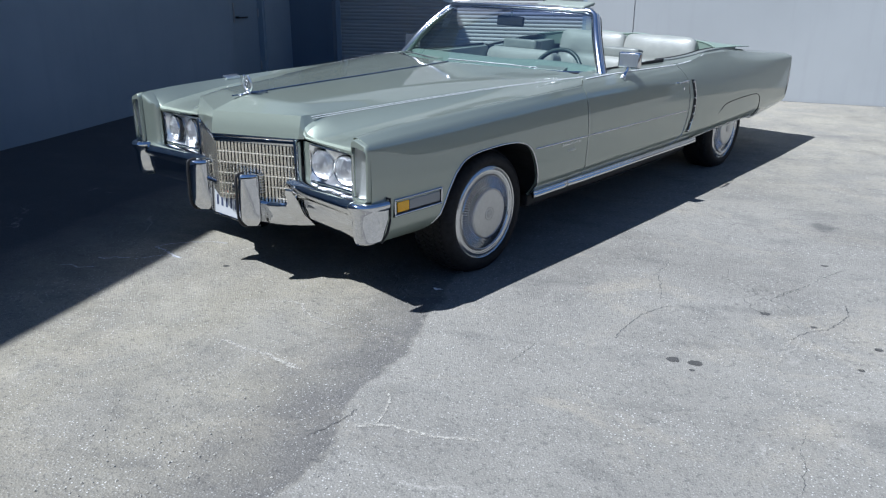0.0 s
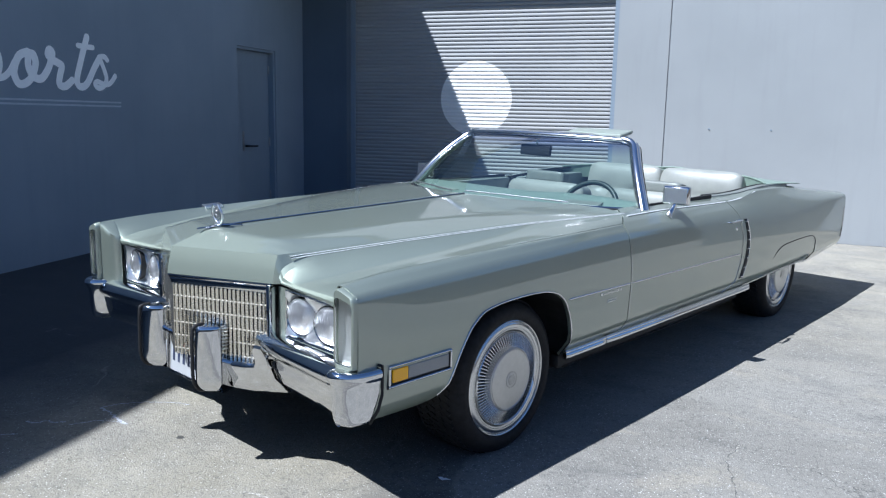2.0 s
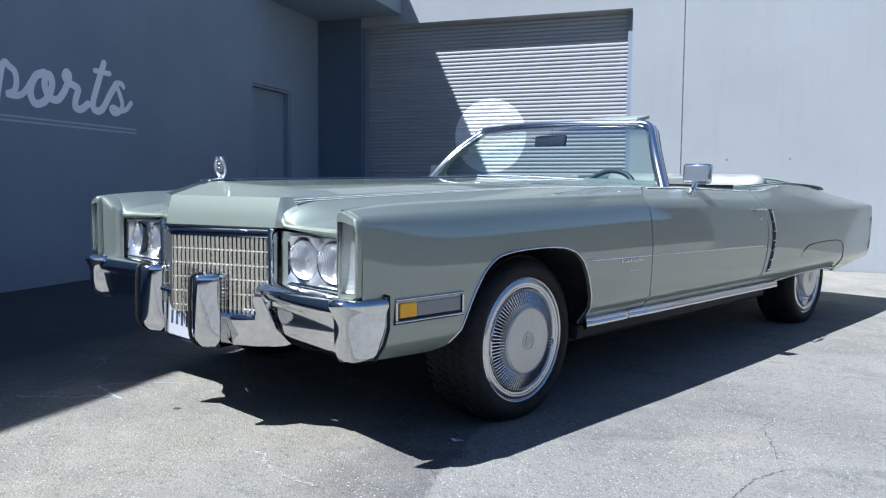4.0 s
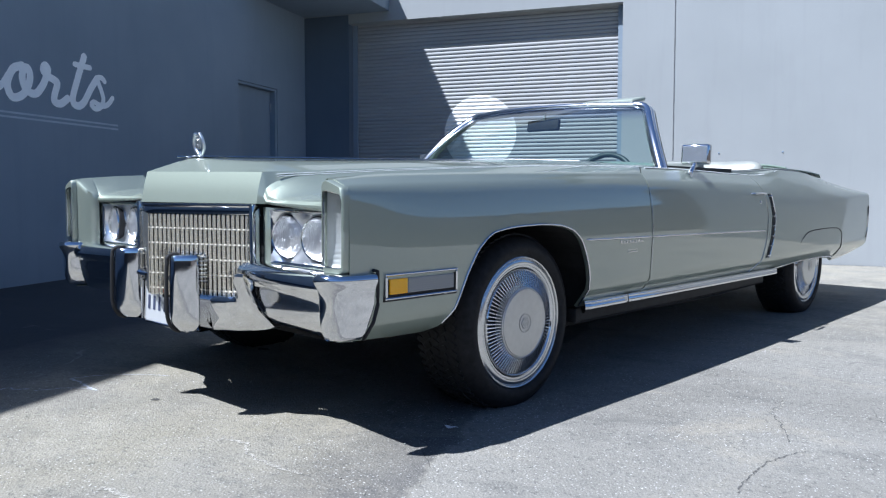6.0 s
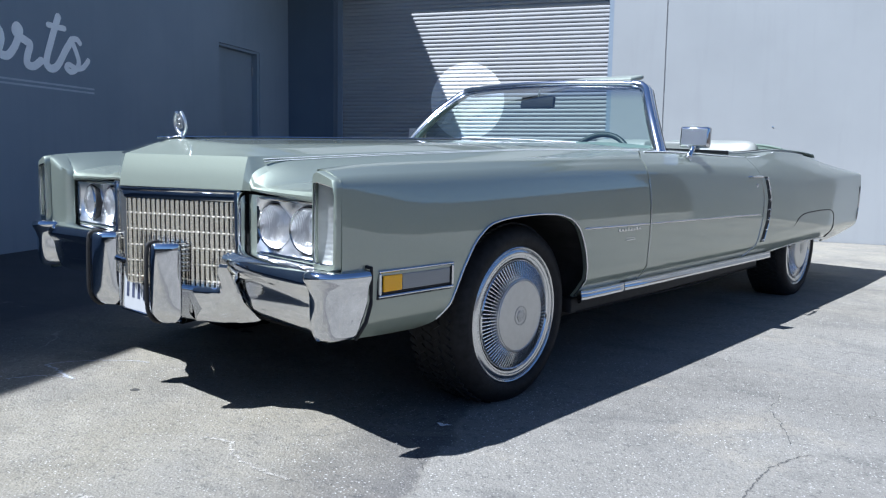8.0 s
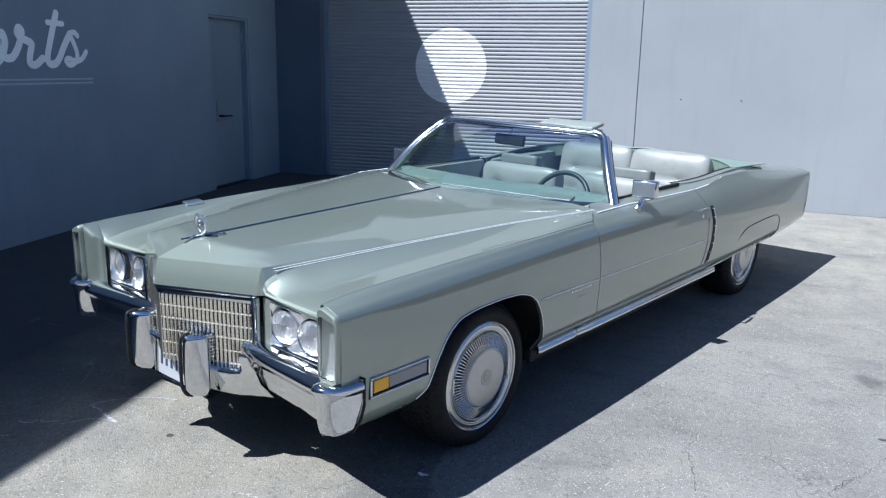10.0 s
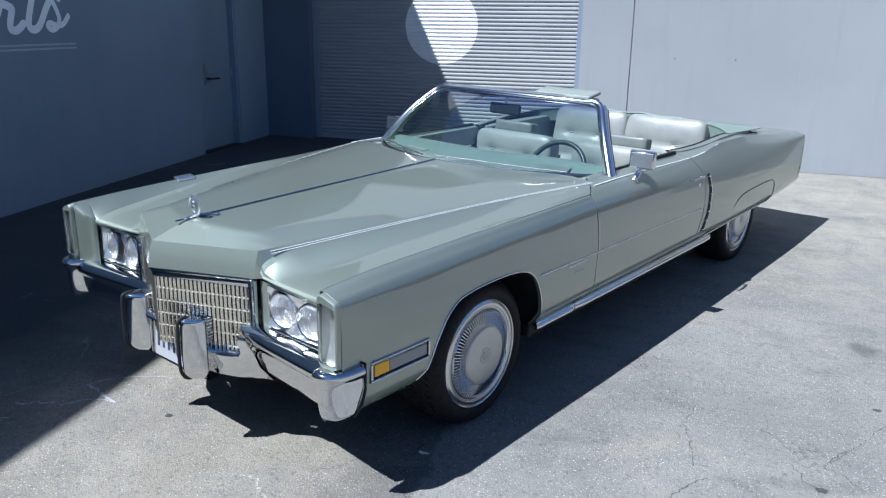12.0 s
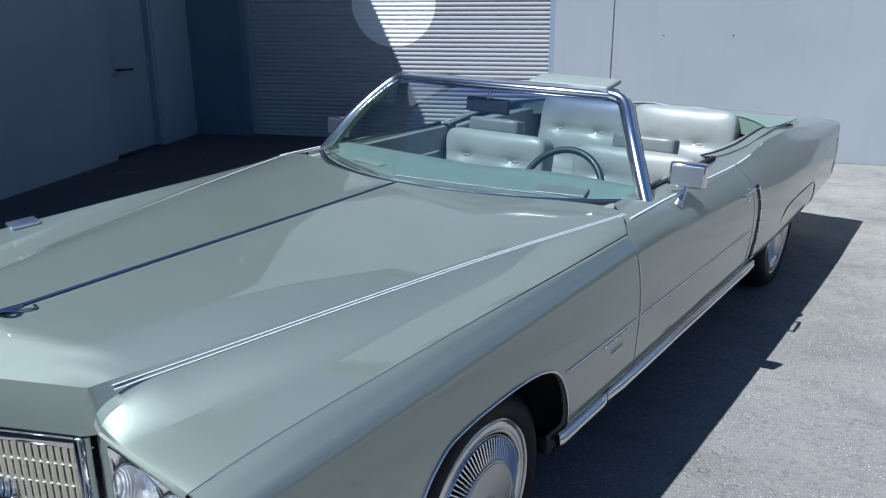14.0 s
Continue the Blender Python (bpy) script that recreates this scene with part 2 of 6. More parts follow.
# one even colour, darker than the west wall's slate
WALL_PIER = mat_wall("dark navy stucco", (0.098, 0.128, 0.172), (0.118, 0.150, 0.198), 0.12)
DOOR_PAINT = mat_wall("slate grey door enamel", (0.194, 0.242, 0.300), (0.222, 0.272, 0.332), 0.1, 0.45)
FAR_WALL = mat_wall("weathered brown stucco", (0.085, 0.070, 0.061), (0.125, 0.106, 0.092), 0.4)
SHUTTER = mat_shutter()
SIGN = mat_plain("off-white sign paint", (0.90, 0.93, 0.96), 0.6, scale=6, spread=0.06)
SIGN_FAINT = mat_plain("faded sign paint", (0.42, 0.48, 0.56), 0.7, scale=6, spread=0.1)
STEEL = mat_plain("dull steel", (0.32, 0.33, 0.35), 0.4, 0.9)
BLACK = mat_plain("black rubber", (0.012, 0.012, 0.013), 0.65, scale=30, spread=0.4)
TYRE = mat_plain("tyre rubber", (0.017, 0.017, 0.018), 0.6, scale=40, spread=0.35, bump=0.25, gloss=0.22)
DARK = mat_plain("dark underbody", (0.02, 0.02, 0.021), 0.85, scale=9, spread=0.4, gloss=0.2)
LEATHER = mat_leather("pearl white leather", (0.235, 0.245, 0.228), (0.29, 0.30, 0.275))
LEATHER_GREY = mat_leather("grey-green leather", (0.20, 0.225, 0.205), (0.27, 0.295, 0.27), 0.45)
HEADREST = mat_leather("worn grey leather", (0.145, 0.160, 0.150), (0.190, 0.205, 0.192), 0.4)
VINYL = mat_leather("pale sea-green vinyl", (0.19, 0.255, 0.215), (0.23, 0.30, 0.25), 0.5)
DASH = mat_leather("sea-green dash pad", (0.160, 0.215, 0.198), (0.192, 0.252, 0.230), 0.5)
CARPET = mat_plain("dark green carpet", (0.03, 0.04, 0.035), 0.95, scale=60, spread=0.4, bump=0.4)
WHEEL_RIM = mat_plain("dark green steering wheel plastic", (0.022, 0.036, 0.034), 0.4, scale=20, spread=0.2, bump=0, coat=0.1)
PANE = mat_pane()
LAMP_GLASS = mat_pane("clear lamp glass", (0.95, 0.96, 0.97), (0.95, 0.96, 0.97))
REFLECTOR = mat_plain("silvered reflector", (0.92, 0.93, 0.94), 0.34, 0.92, spread=0.04, bump=0.25)
LAMP_SATIN = mat_plain("satin lamp reflector", (0.80, 0.81, 0.80), 0.42, 0.8, scale=30, spread=0.06, bump=0.2)
LAMP_BOWL = mat_fluted("fluted lamp reflector", (0.90, 0.91, 0.93))
AMBER = mat_lens("amber lens", (0.95, 0.47, 0.004), 0.35)
LENS_GLASS = mat_pane("clear ribbed lens glass", (0.80, 0.82, 0.82), (0.80, 0.82, 0.82), 1.6)
GREY_LENS = mat_lens("grey ribbed lens", (0.22, 0.23, 0.235))
MIRROR = Mat("mirror glass", (0.86, 0.87, 0.88), 0.01, 1.0).m
GRILLE = mat_plain("brushed gilt chrome", (0.84, 0.80, 0.69), 0.24, 0.95, spread=0.06, bump=0)
GILT_DULL = mat_plain("dull gilt metal", (0.50, 0.475, 0.41), 0.55, 0.6, spread=0.06, bump=0)
SATIN = mat_plain("satin bright metal", (0.88, 0.89, 0.90), 0.3, 1.0, spread=0.02, bump=0)
BRUSHED = mat_plain("brushed steel", (0.52, 0.53, 0.54), 0.34, 1.0, scale=40, spread=0.05, bump=0.06)
PLATE = mat_plain("white plate enamel", (0.42, 0.43, 0.44), 0.35, scale=10, spread=0.04, bump=0)
PAPER = mat_plain("white paper", (0.82, 0.82, 0.80), 0.8, scale=30, spread=0.04, bump=0)
INK = mat_plain("dark blue plate ink", (0.045, 0.055, 0.10), 0.5, bump=0)
RED_INK = mat_plain("red plate ink", (0.5, 0.03, 0.05), 0.5, bump=0)
CREST = mat_plain("engraved steel", (0.44, 0.45, 0.46), 0.42, 1.0, scale=90, spread=0.2, bump=0.2)
FIN = mat_plain("bright fin metal", (0.90, 0.91, 0.93), 0.26, 1.0, scale=40, spread=0.05, bump=0)
STAINLESS = mat_plain("polished stainless steel", (0.84, 0.85, 0.88), 0.17, 1.0, spread=0.03, bump=0)
STEEL_TRIM = mat_plain("soft bright trim", (0.64, 0.65, 0.66), 0.2, 1.0, spread=0.04, bump=0)
RED = mat_plain("red lens", (0.3, 0.01, 0.01), 0.2, coat=1.0, bump=0)


# ---- mesh helpers ----
def part(name, bm, material, parent=None, label="", smooth=None, **tags):
    """Links a bmesh as one mesh object, under parent where one is given."""
    me = bpy.data.meshes.new(name)
    bm.normal_update()
    bm.to_mesh(me)
    bm.free()
    for one in material if isinstance(material, (list, tuple)) else [material]:
        me.materials.append(one)
    if smooth is not None:
        me.polygons.foreach_set("use_smooth", [True] * len(me.polygons))
        me.set_sharp_from_angle(angle=radians(smooth))
    ob = new(name, me)
    ob.parent = parent
    return tagged(ob, label, **tags)


def like(name, ob, parent, m):
    """Another object on the mesh of ob."""
    o = new(name, ob.data)
    o.parent = parent
    o.matrix_basis = m
    return o


def box(lo, hi, bevel=0.0, segments=2, bm=None):
    bm = bm or bmesh.new()
    made = bmesh.ops.create_cube(bm, size=1)["verts"]
    for v in made:
        v.co = [lo[i] + (hi[i] - lo[i]) * (v.co[i] + 0.5) for i in range(3)]
    if bevel:
        es = {e for v in made for e in v.link_edges}
        bmesh.ops.bevel(bm, geom=list(es), offset=bevel, segments=segments, profile=0.5, affect="EDGES")
    return bm


def shaped(bm, m):
    bmesh.ops.transform(bm, matrix=m, verts=bm.verts)
    return bm


def lathe(profile, n=48, bm=None, caps=False):
    """Turns (radius, x) points about the x axis."""
    bm = bm or bmesh.new()
    rings = []
    for r, x in profile:
        rings.append([bm.verts.new((x, r * math.cos(2 * math.pi * k / n), r * math.sin(2 * math.pi * k / n))) for k in range(n)])
    for a, b in zip(rings, rings[1:]):
        for k in range(n):
            bm.faces.new((a[k], a[(k + 1) % n], b[(k + 1) % n], b[k]))
    if caps:
        bm.faces.new(rings[0][::-1])
        bm.faces.new(rings[-1])
    bmesh.ops.recalc_face_normals(bm, faces=bm.faces)
    return bm


def sheet(rows, bm=None, flip=False, close=False):
    """A skin over rows of points."""
    bm = bm or bmesh.new()
    vs = [[bm.verts.new(p) for p in row] for row in rows]
    for a, b in zip(vs, vs[1:]):
        n = len(a)
        for k in range(n if close else n - 1):
            f = (a[k], a[(k + 1) % n], b[(k + 1) % n], b[k])
            if len(set(f)) == 4:
                bm.faces.new(f[::-1] if flip else f)
    return bm


def thicken(bm, depth):
    """Gives a skin a thickness, against its normals."""
    bm.normal_update()
    bmesh.ops.solidify(bm, geom=bm.faces[:], thickness=depth)
    return bm


def spline(points, n):
    """A smooth line through points, n steps between each two."""
    p = np.array(points, float)
    out = []
    for i in range(len(p) - 1):
        a, b, c, d = p[max(i - 1, 0)], p[i], p[i + 1], p[min(i + 2, len(p) - 1)]
        for k in range(n):
            t = k / n
            out.append(0.5 * (2 * b + (c - a) * t + (2 * a - 5 * b + 4 * c - d) * t * t + (3 * b - a - 3 * c + d) * t ** 3))
    out.append(p[-1])
    return np.array(out)


def eased(points, n, passes=14):
    """A line through points, evened out so that it bends without kinks."""
    p = spline(points, n)
    for _ in range(passes):
        q = p.copy()
        q[1:-1] = 0.25 * p[:-2] + 0.5 * p[1:-1] + 0.25 * p[2:]
        p = q
    return p


def tube(points, radius, n=10, bm=None, caps=True, up=(0, 0, 1), flat=1.0):
    """A round or flattened bar along points; radius may be a list."""
    bm = bm or bmesh.new()
    p = [Vector(q) for q in points]
    rings = []
    for i, q in enumerate(p):
        way = (p[min(i + 1, len(p) - 1)] - p[max(i - 1, 0)]).normalized()
        side = way.cross(Vector(up)).normalized() if abs(way.dot(Vector(up))) < 0.99 else way.cross(Vector((1, 0, 0))).normalized()
        top = side.cross(way)
        r = radius[i] if isinstance(radius, (list, tuple)) else radius
        rings.append([bm.verts.new(q + r * (math.cos(2 * math.pi * k / n) * side + flat * math.sin(2 * math.pi * k / n) * top)) for k in range(n)])
    for a, b in zip(rings, rings[1:]):
        for k in range(n):
            bm.faces.new((a[k], a[(k + 1) % n], b[(k + 1) % n], b[k]))
    if caps:
        bm.faces.new(rings[0][::-1])
        bm.faces.new(rings[-1])
    bmesh.ops.recalc_face_normals(bm, faces=bm.faces)
    return bm


def mirrored(bm):
    """The same skin on the other side of the car."""
    other = bm.copy()
    for v in other.verts:
        v.co.x = -v.co.x
    bmesh.ops.reverse_faces(other, faces=other.faces)
    return other


# ---- the yard ----
def ground_z(x, y):
    return -0.0133 * x + 0.0128 * y + 0.0232


WEST, NORTH, TOP = -4.19, 6.857, 6.1


def swell_z(x, y):
    return ground_z(x, y) + (0.006 * noise.noise((x * 0.8, y * 0.8, 0)) + 0.003 * noise.noise((x * 3, y * 3, 5)) if abs(x) < 12 and abs(y) < 12 else 0)


def ground_at(x, y):
    """The height of the ground sheet between its grid points."""
    a, b = math.floor(x / 0.25) * 0.25, math.floor(y / 0.25) * 0.25
    u, v = (x - a) / 0.25, (y - b) / 0.25
    low_side = swell_z(a, b) * (1 - u) + swell_z(a + 0.25, b) * u
    return low_side * (1 - v) + (swell_z(a, b + 0.25) * (1 - u) + swell_z(a + 0.25, b + 0.25) * u) * v


def build_ground():
    cells = sorted({-300, -120, -60, -30, 16, 30, 60, 120, 300, *np.arange(-12, 12.1, 0.25)})
    rows = []
    for y in cells:
        rows.append([(x, y, swell_z(x, y)) for x in cells])
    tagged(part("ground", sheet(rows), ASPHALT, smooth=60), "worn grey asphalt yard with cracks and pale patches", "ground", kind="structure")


build_ground()


def build_west():
    """The shaded building, with a recessed steel door."""
    d0, d1, top = 5.225, 6.115, 2.245
    bm = box((WEST - 0.4, -24, -0.3), (WEST, d0, 6.36))
    box((WEST - 0.4, d1, -0.3), (WEST, NORTH + 0.4, 6.36), bm=bm)
    box((WEST - 0.4, d0, top), (WEST, d1, 6.36), bm=bm)
    part("wall_west", bm, WALL_DARK, label="tall slate grey painted building wall", category="wall", kind="structure")
    floor = ground_z(WEST, 5.6)
    door = part("door_1", box((WEST - 0.13, d0 + 0.005, floor + 0.015), (WEST - 0.085, d1 - 0.045, top - 0.035), 0.003), DOOR_PAINT, label="closed slate grey steel door in a shaded wall", category="door", kind="structure")
    bm = box((WEST - 0.15, d1 - 0.042, floor), (WEST - 0.012, d1, top - 0.004))
    box((WEST - 0.15, d0, top - 0.032), (WEST - 0.012, d1 - 0.042, top - 0.004), bm=bm)
    part("door_frame", bm, DOOR_PAINT, door)
    part("threshold", box((WEST - 0.2, d0, floor - 0.1), (WEST - 0.005, d1, floor + 0.012), 0.004), BLACK, door)
    bm = box((WEST - 0.086, 5.44, 0.97), (WEST - 0.078, 5.475, 1.22), 0.002)
    part("latch_guard", bm, STEEL, door)
    part("latch_plate", box((WEST - 0.0855, 5.478, 0.972), (WEST - 0.081, 5.78, 1.105), 0.003), DOOR_PAINT, door)
    bm = tube([(WEST - 0.083, 5.50, 1.035), (WEST - 0.035, 5.50, 1.035)], 0.014)
    tube(spline([(WEST - 0.035, 5.50, 1.035), (WEST - 0.03, 5.62, 1.03), (WEST - 0.03, 5.70, 1.03)], 5), 0.011, bm=bm)
    part("door_handle", bm, BLACK, door, smooth=50)
    for z in (0.32, 1.02, 1.95):
        part("hinge", tube([(WEST - 0.075, d1 - 0.05, z), (WEST - 0.075, d1 - 0.05, z + 0.11)], 0.011), STEEL, door, smooth=50)


build_west()


def build_north():
    """The sunlit building with its roller shutter opening and panel joint."""
    s0, s1, head = -3.52, 0.125, 3.19
    y1 = NORTH + 0.35
    part("wall_pier", box((WEST, NORTH, -0.3), (s0 + 0.002, y1, 3.31)), WALL_PIER, label="dark navy pier beside the shutter", category="wall", kind="structure")
    bm = box((WEST, NORTH, 3.312), (s0, y1, TOP))
    box((s0, NORTH, head), (s1, y1, TOP), bm=bm)
    box((s1, NORTH, -0.3), (0.727, y1, TOP), bm=bm)
    part("wall_north", bm, WALL_GREY, label="light grey painted concrete wall over the shutter", category="wall", kind="structure")
    bm = box((0.740, NORTH - 0.012, -0.3), (4.4, y1, TOP))
    part("wall_panel", bm, WALL_GREY, label="light grey tilt-up concrete wall panel", category="wall", kind="structure")
    # unseen panel, added in a darker grey to dim reflections on the car
    part("wall_unseen_east", box((4.412, NORTH - 0.012, -0.3), (7.4, y1, TOP)), WALL_MID, label="unseen mid grey wall panel added to darken the car's reflection", category="wall", kind="structure")
    bm = bmesh.new()
    box((0.727, NORTH + 0.01, -0.3), (0.740, y1, TOP), bm=bm)
    part("trim_joint", bm, BLACK, label="dark recessed wall joint", category="joint", kind="structure")
    # a ragged bead of sealant down one side of the joint
    pts = [(0.7335 + 0.003 * noise.noise((0, 0, z * 3)), NORTH - 0.004, z) for z in np.arange(0.05, TOP - 0.05, 0.06)]
    part("trim_sealant", tube(pts, [0.004 + 0.003 * abs(noise.noise((9, 0, z * 5))) for z in np.arange(0.05, TOP - 0.05, 0.06)], 6), STEEL, label="grey sealant bead in the wall joint", category="sealant", kind="structure")
    part("trim_coping", box((WEST + 0.004, NORTH - 0.09, TOP + 0.003), (7.4, y1, TOP + 0.17), 0.01), BLACK, label="dark metal coping along the roof edge", category="coping", kind="structure")
    for x, z in ((1.25, 1.357), (1.936, 1.359)):
        a = part("anchor_bolt", lathe([(0.0, -0.008), (0.006, -0.008), (0.007, -0.002), (0.012, 0.0)], 10), WALL_DARK, label="small rusty bolt stub in the concrete wall", category="bolt", group="wall bolts", smooth=40)
        a.matrix_world = pose(x, NORTH - 0.012, z, 0, 0, 90)
    sh = new("roller_shutter")
    sh.location = (s0, NORTH + 0.185, 0)
    tagged(sh, "grey corrugated roller shutter with a painted white disc", "shutter")
    pitch, z0 = 0.0493, ground_z(-1.7, NORTH) + 0.08
    wide = s1 - s0
    prof = [(0, 0), (-0.003, 0.003), (-0.008, 0.011), (-0.0095, 0.022), (-0.008, 0.034), (-0.003, 0.0415), (0.004, 0.0445), (0.004, 0.0493)]
    first = None
    for k in range(64):
        m = Matrix.Translation((0, 0, z0 + k * pitch))
        if first is None:
            rows = [[(x, y, z) for y, z in prof] for x in (0.0, wide)]
            bm = sheet(rows, flip=True)
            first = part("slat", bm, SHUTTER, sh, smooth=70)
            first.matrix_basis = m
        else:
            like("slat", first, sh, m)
    part("bottom_bar", box((0, -0.03, z0 - 0.075), (wide, 0.03, z0 - 0.002), 0.006), SHUTTER, sh)
    part("rubber_seal", box((0, -0.012, z0 - 0.13), (wide, 0.012, z0 - 0.077)), BLACK, sh)
    for x in (0.0, wide - 0.07):
        part("guide_rail", box((x + 0.002, -0.06, z0 - 0.08), (x + 0.068, -0.028, 3.188), 0.004), WALL_DARK, sh)
    part("backing", box((0.0, 0.03, z0 - 0.1), (wide, 0.06, 3.3)), DARK, sh)
    cn = part("canopy", box((WEST + 0.005, 5.35, 3.314), (-2.92, NORTH - 0.004, 3.75), 0.01), WALL_DARK, label="dark grey boxed canopy in the wall corner", category="canopy")
    part("fixing", lathe([(0.0, -0.012), (0.014, -0.012), (0.016, 0.0)], 10), STEEL, cn).matrix_basis = pose(-2.92, 6.62, 3.52, 0, 0, 180)


build_north()


def ribbon(points, width, depth=0.003):
    """A painted stroke on the west wall through (y, z) points."""
    p = spline(points, 9)
    n = len(p)
    bm = bmesh.new()
    left, right = [], []
    for i in range(n):
        t = p[min(i + 1, n - 1)] - p[max(i - 1, 0)]
        t = t / (np.linalg.norm(t) + 1e-9)
        c = np.array([-t[1], t[0]]) * width / 2
        left.append(p[i] + c)
        right.append(p[i] - c)
    rows = [[(WEST + depth + 8e-6 * i, *a), (WEST + depth + 8e-6 * i, *b)] for i, (a, b) in enumerate(zip(left, right))]
    sheet(rows, bm)
    for end in (0, -1):
        c = bm.verts.new((WEST + depth - 0.0004, *p[end]))
        ring = [bm.verts.new((WEST + depth - 0.0004, p[end][0] + width / 2 * math.cos(a), p[end][1] + width / 2 * math.sin(a))) for a in np.linspace(0, 2 * math.pi, 14, endpoint=False)]
        for k in range(14):
            bm.faces.new((c, ring[k], ring[(k + 1) % 14]))
    bmesh.ops.recalc_face_normals(bm, faces=bm.faces)
    for f in bm.faces:
        if f.normal.x < 0:
            f.normal_flip()
    return bm


def build_sign():
    sign = new("wall_sign")
    tagged(sign, "white brush-script lettering painted on the dark wall", "sign")
    part("letter_p", ribbon([(1.604, 1.40), (1.701, 1.90), (1.774, 1.905), (1.819, 1.873), (1.832, 1.794), (1.808, 1.719), (1.744, 1.69), (1.844, 1.687), (1.916, 1.733), (1.974, 1.814)], 0.055), SIGN, sign)
    part("letter_o", ribbon([(2.114, 1.910), (2.02, 1.866), (1.965, 1.742), (2.0, 1.65), (2.069, 1.65), (2.141, 1.705), (2.19, 1.817), (2.17, 1.895), (2.125, 1.88), (2.113, 1.796), (2.153, 1.715), (2.242, 1.698), (2.317, 1.775), (2.364, 1.868)], 0.068, 0.0034), SIGN, sign)
    part("letter_r", ribbon([(2.364, 1.868), (2.328, 1.907), (2.348, 1.948), (2.378, 1.924), (2.374, 1.868), (2.432, 1.843), (2.476, 1.815), (2.445, 1.721), (2.441, 1.657), (2.505, 1.645), (2.588, 1.699)], 0.068, 0.0038), SIGN, sign)
    part("letter_t", ribbon([(2.791, 2.095), (2.709, 1.891), (2.645, 1.704), (2.69, 1.648), (2.77, 1.683), (2.866, 1.824), (2.941, 1.922)], 0.068, 0.0042), SIGN, sign)
    part("cross_stroke", ribbon([(2.679, 2.012), (2.77, 2.008), (2.858, 2.008)], 0.05, 0.0046), SIGN, sign)
    part("letter_s", ribbon([(3.036, 1.909), (3.0, 1.937), (2.945, 1.92), (2.989, 1.823), (3.015, 1.737), (2.976, 1.665), (2.91, 1.645), (2.866, 1.675), (2.897, 1.704), (2.984, 1.68), (3.066, 1.699), (3.132, 1.766)], 0.05, 0.005), SIGN, sign)
    for z in (1.517, 1.481):
        part("underline", box((WEST + 0.001, 0.2, z - 0.008), (WEST + 0.003, 3.2, z + 0.008)), SIGN_FAINT, sign)


build_sign()


def build_far():
    """Plain unseen buildings that close the yard beyond and behind the path, for reflections."""
    part("wall_east", box((17, -24, -0.6), (17.4, 14.4, 3.1)), FAR_WALL, label="weathered brown wall across the yard", category="wall", kind="structure")
    part("wall_north_east", box((7.4, 14, -0.6), (17, 14.4, 5.2)), FAR_WALL, label="weathered brown wall past the building corner", category="wall", kind="structure")
    part("wall_return", box((7.0, NORTH + 0.352, -0.6), (7.4, 14.4, TOP)), WALL_GREY, label="light grey side wall of the shutter building", category="wall", kind="structure")
    # unseen south wall, added only to fill the reflections
    part("wall_south", box((-4.6, -24.4, -0.6), (17.4, -24, 3.6)), FAR_WALL, label="unseen weathered brown wall added to close the yard", category="wall", kind="structure")


build_far()


# ---- the car: x to its left side, y to its tail, front axle at y = 0 ----
car = new("convertible_car")
car.matrix_world = Matrix(((0.91451, 0.40434, 0.01332, -0.3426), (-0.40418, 0.91459, -0.01283, 0.4046), (-0.01737, 0.00635, 0.99983, 0.0329), (0, 0, 0, 1)))
tagged(car, "sage green 1970s luxury convertible parked with its top down", "car")


def table(*rows):
    a = np.array(rows, float)

    def at(y):
        """Smooth between the rows, level past the ends."""
        y = min(max(y, a[0, 0]), a[-1, 0])
        i = min(max(int(np.searchsorted(a[:, 0], y)) - 1, 0), len(a) - 2)
        h = a[i + 1, 0] - a[i, 0]
        s = np.diff(a[:, 1:], axis=0) / np.diff(a[:, 0])[:, None]

        def slope(k):
            if k == 0 or k == len(a) - 1:
                return s[min(k, len(s) - 1)]
            p, q = s[k - 1], s[k]
            return np.where(p * q > 0, 2 * p * q / np.where(abs(p + q) < 1e-9, 1e-9, p + q), 0.0)

        t = (y - a[i, 0]) / h
        m0, m1 = slope(i) * h, slope(i + 1) * h
        v = (2 * t**3 - 3 * t**2 + 1) * a[i, 1:] + (t**3 - 2 * t**2 + t) * m0 + (3 * t**2 - 2 * t**3) * a[i + 1, 1:] + (t**3 - t**2) * m1
        return v if len(v) > 1 else float(v[0])

    return at


# lines along the car: x and z by y
centre = table((-1.05, 0.934), (-0.84, 0.941), (-0.4, 0.952), (0.2, 0.965), (0.8, 0.980))
crease = table((-0.85, 0.425, 0.884), (-0.5, 0.515, 0.902), (-0.1, 0.61, 0.920), (0.3, 0.705, 0.935), (0.95, 0.862, 0.948))
valley = table((-0.9, 0.54, 0.792), (-0.7, 0.60, 0.812), (-0.4, 0.68, 0.846), (0.0, 0.765, 0.882), (0.5, 0.85, 0.921), (0.95, 0.895, 0.940))
swell = table((-0.95, 0.79, 0.792), (-0.7, 0.825, 0.817), (-0.4, 0.85, 0.850), (0.0, 0.875, 0.885), (0.5, 0.91, 0.913), (0.95, 0.925, 0.925))
seam = table((-1.0, 0.885, 0.853), (-0.85, 0.889, 0.868), (-0.7, 0.893, 0.878), (-0.4, 0.903, 0.888), (0.0, 0.918, 0.898), (0.5, 0.935, 0.906), (0.95, 0.945, 0.911))
